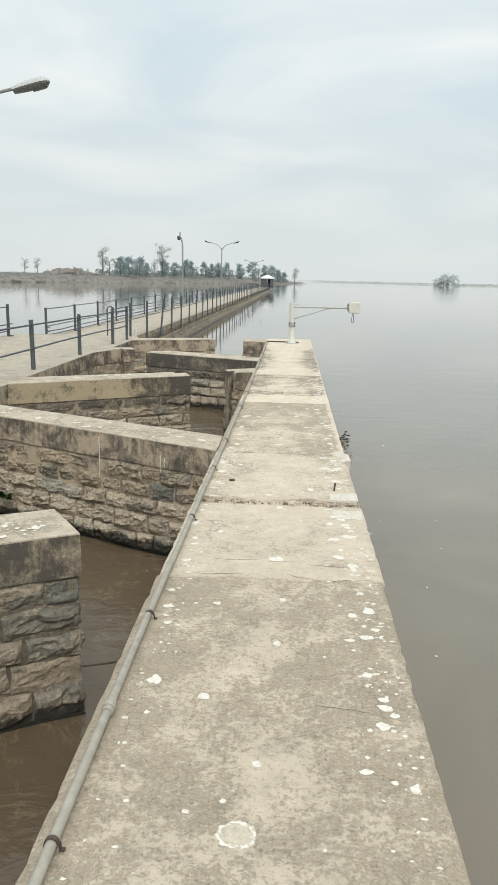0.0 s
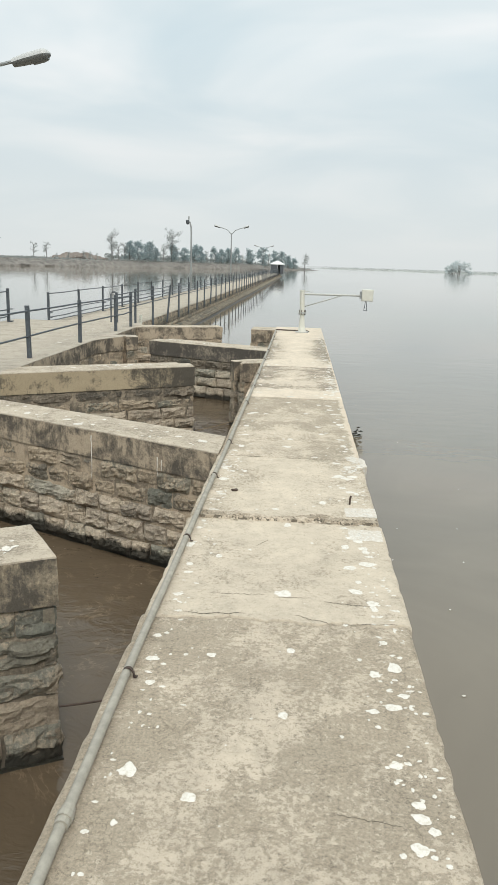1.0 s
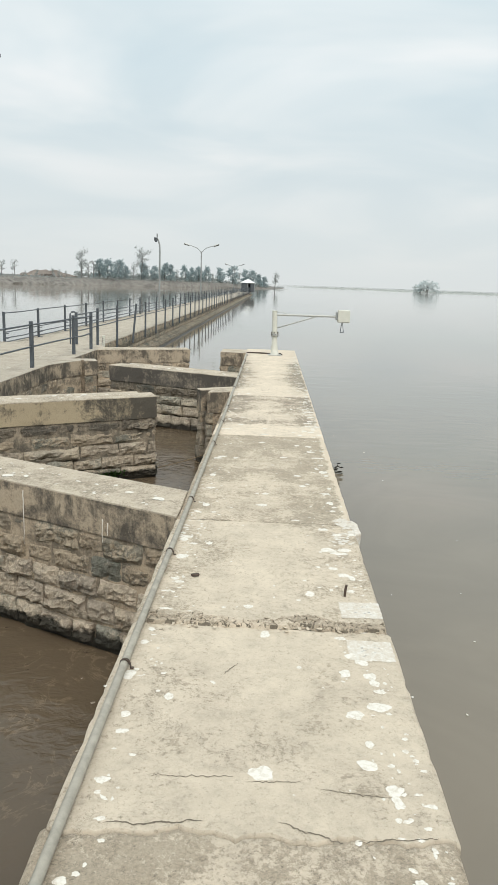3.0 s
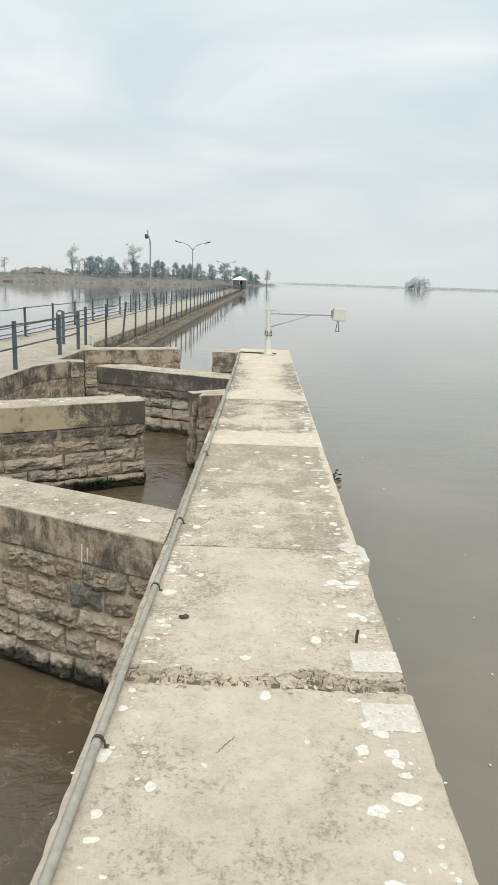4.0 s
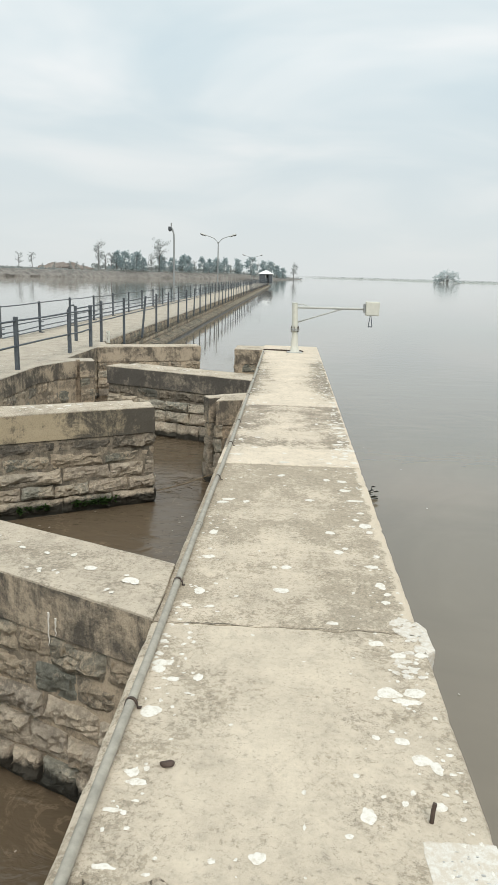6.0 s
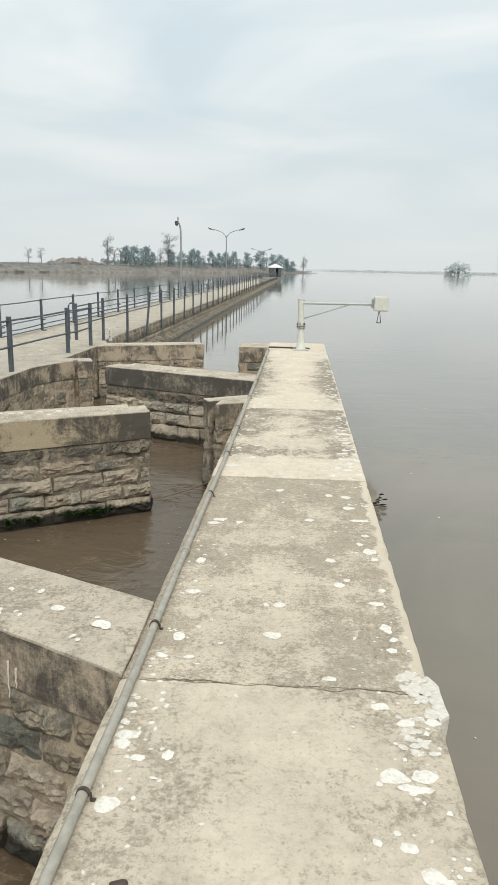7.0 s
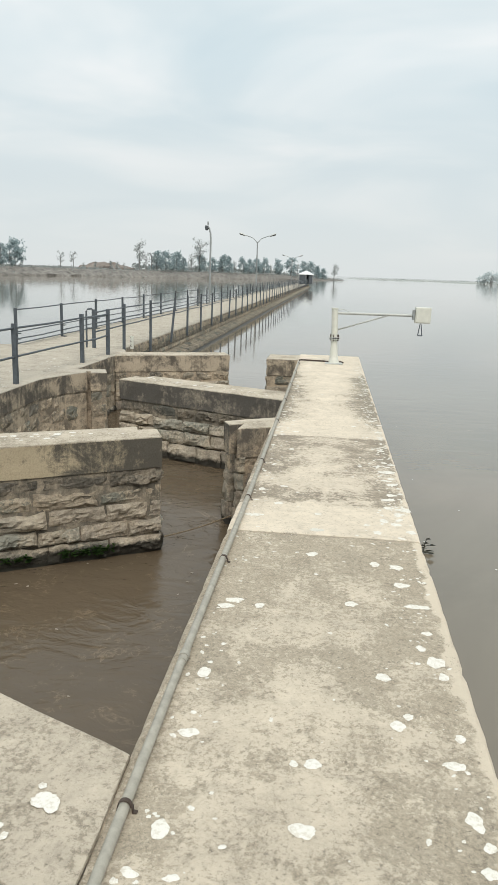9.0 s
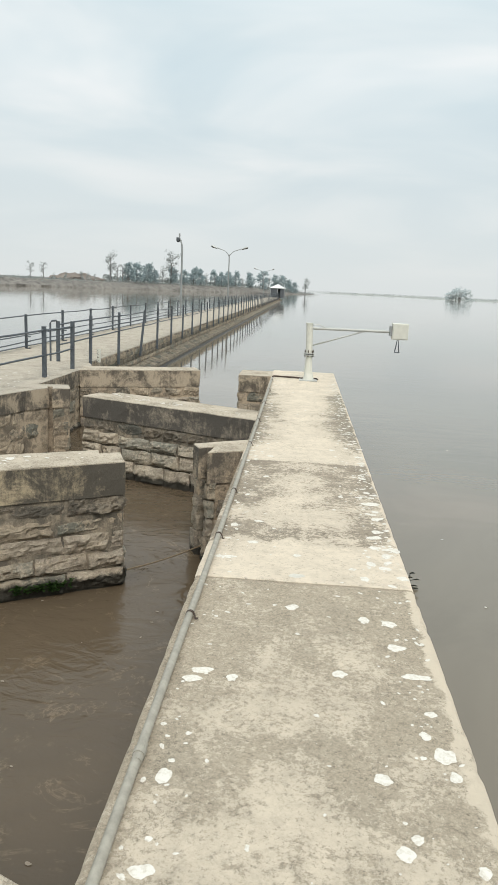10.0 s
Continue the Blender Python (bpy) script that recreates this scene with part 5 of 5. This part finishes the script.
tagged(new("far_bank", finish(bm, "far_bank", SCRUB, True)), "thin flat bank on the horizon", "bank", "", "structure")

# spoil heap on the bank
bm = bmesh.new()
bmesh.ops.create_icosphere(bm, subdivisions=4, radius=1.0, matrix=Matrix.LocRotScale((*polar(-16.6, 248), 1.3), Euler((0, 0, 0.3)), (8.5, 6.0, 1.9)))
for v in bm.verts:
    k = (v.co.z - 1.3) / 1.9
    if k > 0:
        v.co.z = 1.3 + 1.9 * k ** 1.7 * 0.95
    v.co += noise.noise_vector(v.co * 0.45) * 0.9 + noise.noise_vector(v.co * 1.6) * 0.35
tagged(new("earth_mound", finish(bm, "earth_mound", EARTH, True)), "heap of bare earth on the bank", "mound")

# scrub along the bank and the horizon
bm = bmesh.new()


def tuft(c, size, n, flat=0.6):
    for _ in range(n):
        d = Vector((rnd.gauss(0, 1), rnd.gauss(0, 1), abs(rnd.gauss(0, 1)) * flat)).normalized()
        p = Vector(c) + d * size * rnd.random() ** 0.5
        q = size * rnd.uniform(0.12, 0.3)
        a = Vector((rnd.gauss(0, 1), rnd.gauss(0, 1), rnd.gauss(0, 1))).normalized()
        b = a.cross(Vector((rnd.gauss(0, 1), rnd.gauss(0, 1), rnd.gauss(0, 1)))).normalized()
        bm.faces.new([bm.verts.new(p + a * q), bm.verts.new(p + b * q), bm.verts.new(p - a * q), bm.verts.new(p - b * q * 0.7)])


for k in range(900):
    az = rnd.uniform(-32, 0.8)
    tuft((*polar(az, shore(az) + rnd.uniform(1.8, 31)), 1.15 - 1.9 * max(0, (az + 4) / 6)), rnd.uniform(0.3, 0.95), 12)
for k in range(1500):          # low growth on the slope
    az = rnd.uniform(-32, 0.4)
    d = rnd.uniform(0.4, 9)
    tuft((*polar(az, shore(az) + d), LAKE + 0.1 + min(2.0, d * 0.28) * min(1.0, max(0.05, (1.3 - az) / 5))), rnd.uniform(0.15, 0.5), 7)
for k in range(300):           # undergrowth between the trees
    az = rnd.uniform(-14.5, -0.6)
    tuft((*polar(az, min(shore(az), 382) + rnd.uniform(10, 40)), (1.8 if az < -4 else 0.6)), rnd.uniform(0.7, 1.9), 16, 0.9)
for k in range(420):
    az = rnd.uniform(1.5, 32)
    tuft((*polar(az, rnd.uniform(750, 800)), LAKE + 0.8), rnd.uniform(0.4, 1.5), 7)
for k in range(260):
    az = rnd.uniform(10.5, 32)
    tuft((*polar(az, rnd.uniform(583, 620)), LAKE + 0.6), rnd.uniform(0.4, 1.4), 7)
tagged(new("bank_scrub", finish(bm, "bank_scrub", LEAF_HAZED_PALE)), "grey-green scrub along the far banks, haze in its leaf colour", "scrub", "", "stuff")


def tree(kind, height, seed):
    """A tree standing at the origin: tapered trunk with limbs, and a crown of small leaf clumps."""
    r = random.Random(seed)
    ob = thing("tree", {"dense": "dense dark green tree on the bank, haze in its leaf colour", "round": "round-headed dark green tree on the bank, haze in its leaf colour", "bare": "slender half-bare tree on the bank", "feather": "tall feathery tree with an open crown", "bush": "low grey-green bush tree on the bank, haze in its leaf colour"}[kind], "tree", (0, 0, 0), "bank trees")
    tb, lb = bmesh.new(), bmesh.new()
    h = height
    lean = Vector((r.uniform(-0.06, 0.06), 0, 0)) * h
    start = {"dense": 0.10, "round": 0.10, "bare": 0.35, "feather": 0.35, "bush": 0.1}[kind]
    add_tube(tb, [(0, 0, -0.6), tuple(lean * 0.3 + Vector((0, 0, h * 0.35))), tuple(lean * 0.7 + Vector((0, 0, h * 0.65))), tuple(lean + Vector((0, 0, h * 0.92)))], 0.03 * h, 7, 0.006 * h)
    blobs = []
    count = {"dense": 22, "round": 18, "bare": 11, "feather": 13, "bush": 12}[kind]
    for k in range(count):
        u = start + (1 - start) * (k + r.random()) / count
        wide = {"dense": 0.37 * math.sin(min(1, (1.12 - u) * 1.5) * 1.57), "round": 0.36 * math.sqrt(max(0.05, 1 - ((u - 0.55) / 0.5) ** 2)), "bare": 0.20, "feather": 0.26 * (0.5 + u * 0.7), "bush": 0.5 * (1.1 - u)}[kind] * h
        a = r.random() * 6.28
        c = lean * u + Vector((math.cos(a) * wide * r.uniform(0.35, 0.95), math.sin(a) * wide * r.uniform(0.35, 0.95), u * h))
        base = lean * u * 0.8 + Vector((0, 0, max(0.1, u - 0.15) * h))
        add_tube(tb, [tuple(base), tuple(base.lerp(c, 0.5) + Vector((0, 0, 0.02 * h))), tuple(c)], 0.010 * h, 5, 0.003 * h)
        blobs.append(c)
        if kind in ("bare", "feather"):
            for _ in range(3):
                t2 = c + Vector((r.gauss(0, 0.07), r.gauss(0, 0.07), abs(r.gauss(0, 0.06)))) * h
                add_tube(tb, [tuple(c), tuple(t2)], 0.004 * h, 4, 0.002 * h)
                blobs.append(t2)
    per, rad, leaf = {"dense": (52, 0.15, 0.040), "round": (52, 0.16, 0.040), "bare": (12, 0.07, 0.016), "feather": (15, 0.10, 0.017), "bush": (34, 0.17, 0.03)}[kind]
    for c in blobs:
        for _ in range(per):
            d = Vector((r.gauss(0, 1), r.gauss(0, 1), r.gauss(0, 0.8)))
            p = c + d * rad * h * 0.5
            q = leaf * h * r.uniform(0.6, 1.4)
            a = Vector((r.gauss(0, 1), r.gauss(0, 1), r.gauss(0, 1))).normalized()
            b = a.cross(Vector((r.gauss(0, 1), r.gauss(0, 1), r.gauss(0, 1)))).normalized()
            lb.faces.new([lb.verts.new(p + a * q), lb.verts.new(p + b * q * 0.8), lb.verts.new(p - a * q), lb.verts.new(p - b * q * 0.6)])
    part("trunk", tb, BARK, ob)
    # both crown colours carry the painted haze
    part("crown", lb, LEAF_HAZED_PALE if kind in ("bare", "bush", "feather") else LEAF_HAZED, ob)
    return ob


FIRST = {}
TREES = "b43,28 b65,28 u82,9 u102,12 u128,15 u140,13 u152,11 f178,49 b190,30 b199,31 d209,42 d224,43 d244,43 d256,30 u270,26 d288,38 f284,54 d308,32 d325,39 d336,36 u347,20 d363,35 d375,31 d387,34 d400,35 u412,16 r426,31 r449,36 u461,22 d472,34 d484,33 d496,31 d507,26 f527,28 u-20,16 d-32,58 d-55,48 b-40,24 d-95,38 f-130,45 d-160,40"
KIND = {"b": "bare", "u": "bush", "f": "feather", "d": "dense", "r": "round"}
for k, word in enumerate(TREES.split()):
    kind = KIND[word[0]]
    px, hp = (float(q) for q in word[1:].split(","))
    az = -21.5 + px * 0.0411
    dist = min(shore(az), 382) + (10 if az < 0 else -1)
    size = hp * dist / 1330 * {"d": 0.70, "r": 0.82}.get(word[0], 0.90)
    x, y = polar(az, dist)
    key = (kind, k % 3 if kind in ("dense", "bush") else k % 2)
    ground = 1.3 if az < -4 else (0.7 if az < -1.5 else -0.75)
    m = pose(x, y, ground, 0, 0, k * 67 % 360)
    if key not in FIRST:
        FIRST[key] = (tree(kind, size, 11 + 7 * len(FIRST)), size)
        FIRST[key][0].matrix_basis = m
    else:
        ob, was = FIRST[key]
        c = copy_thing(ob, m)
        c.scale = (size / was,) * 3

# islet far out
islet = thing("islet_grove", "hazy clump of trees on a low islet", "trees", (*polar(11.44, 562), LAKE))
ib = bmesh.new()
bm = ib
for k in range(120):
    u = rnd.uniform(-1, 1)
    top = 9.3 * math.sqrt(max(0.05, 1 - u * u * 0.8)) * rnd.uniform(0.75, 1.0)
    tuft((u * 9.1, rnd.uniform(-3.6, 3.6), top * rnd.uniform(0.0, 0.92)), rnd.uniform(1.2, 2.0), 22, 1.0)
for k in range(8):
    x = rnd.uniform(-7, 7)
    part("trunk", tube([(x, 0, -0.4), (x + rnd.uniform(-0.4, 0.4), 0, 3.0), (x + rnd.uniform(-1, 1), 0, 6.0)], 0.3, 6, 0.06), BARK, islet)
# very pale leaf colour: distance haze is put into it
part("crowns", ib, foliage("haze_paled_foliage", (0.60, 0.65, 0.66), (0.66, 0.705, 0.71)), islet)
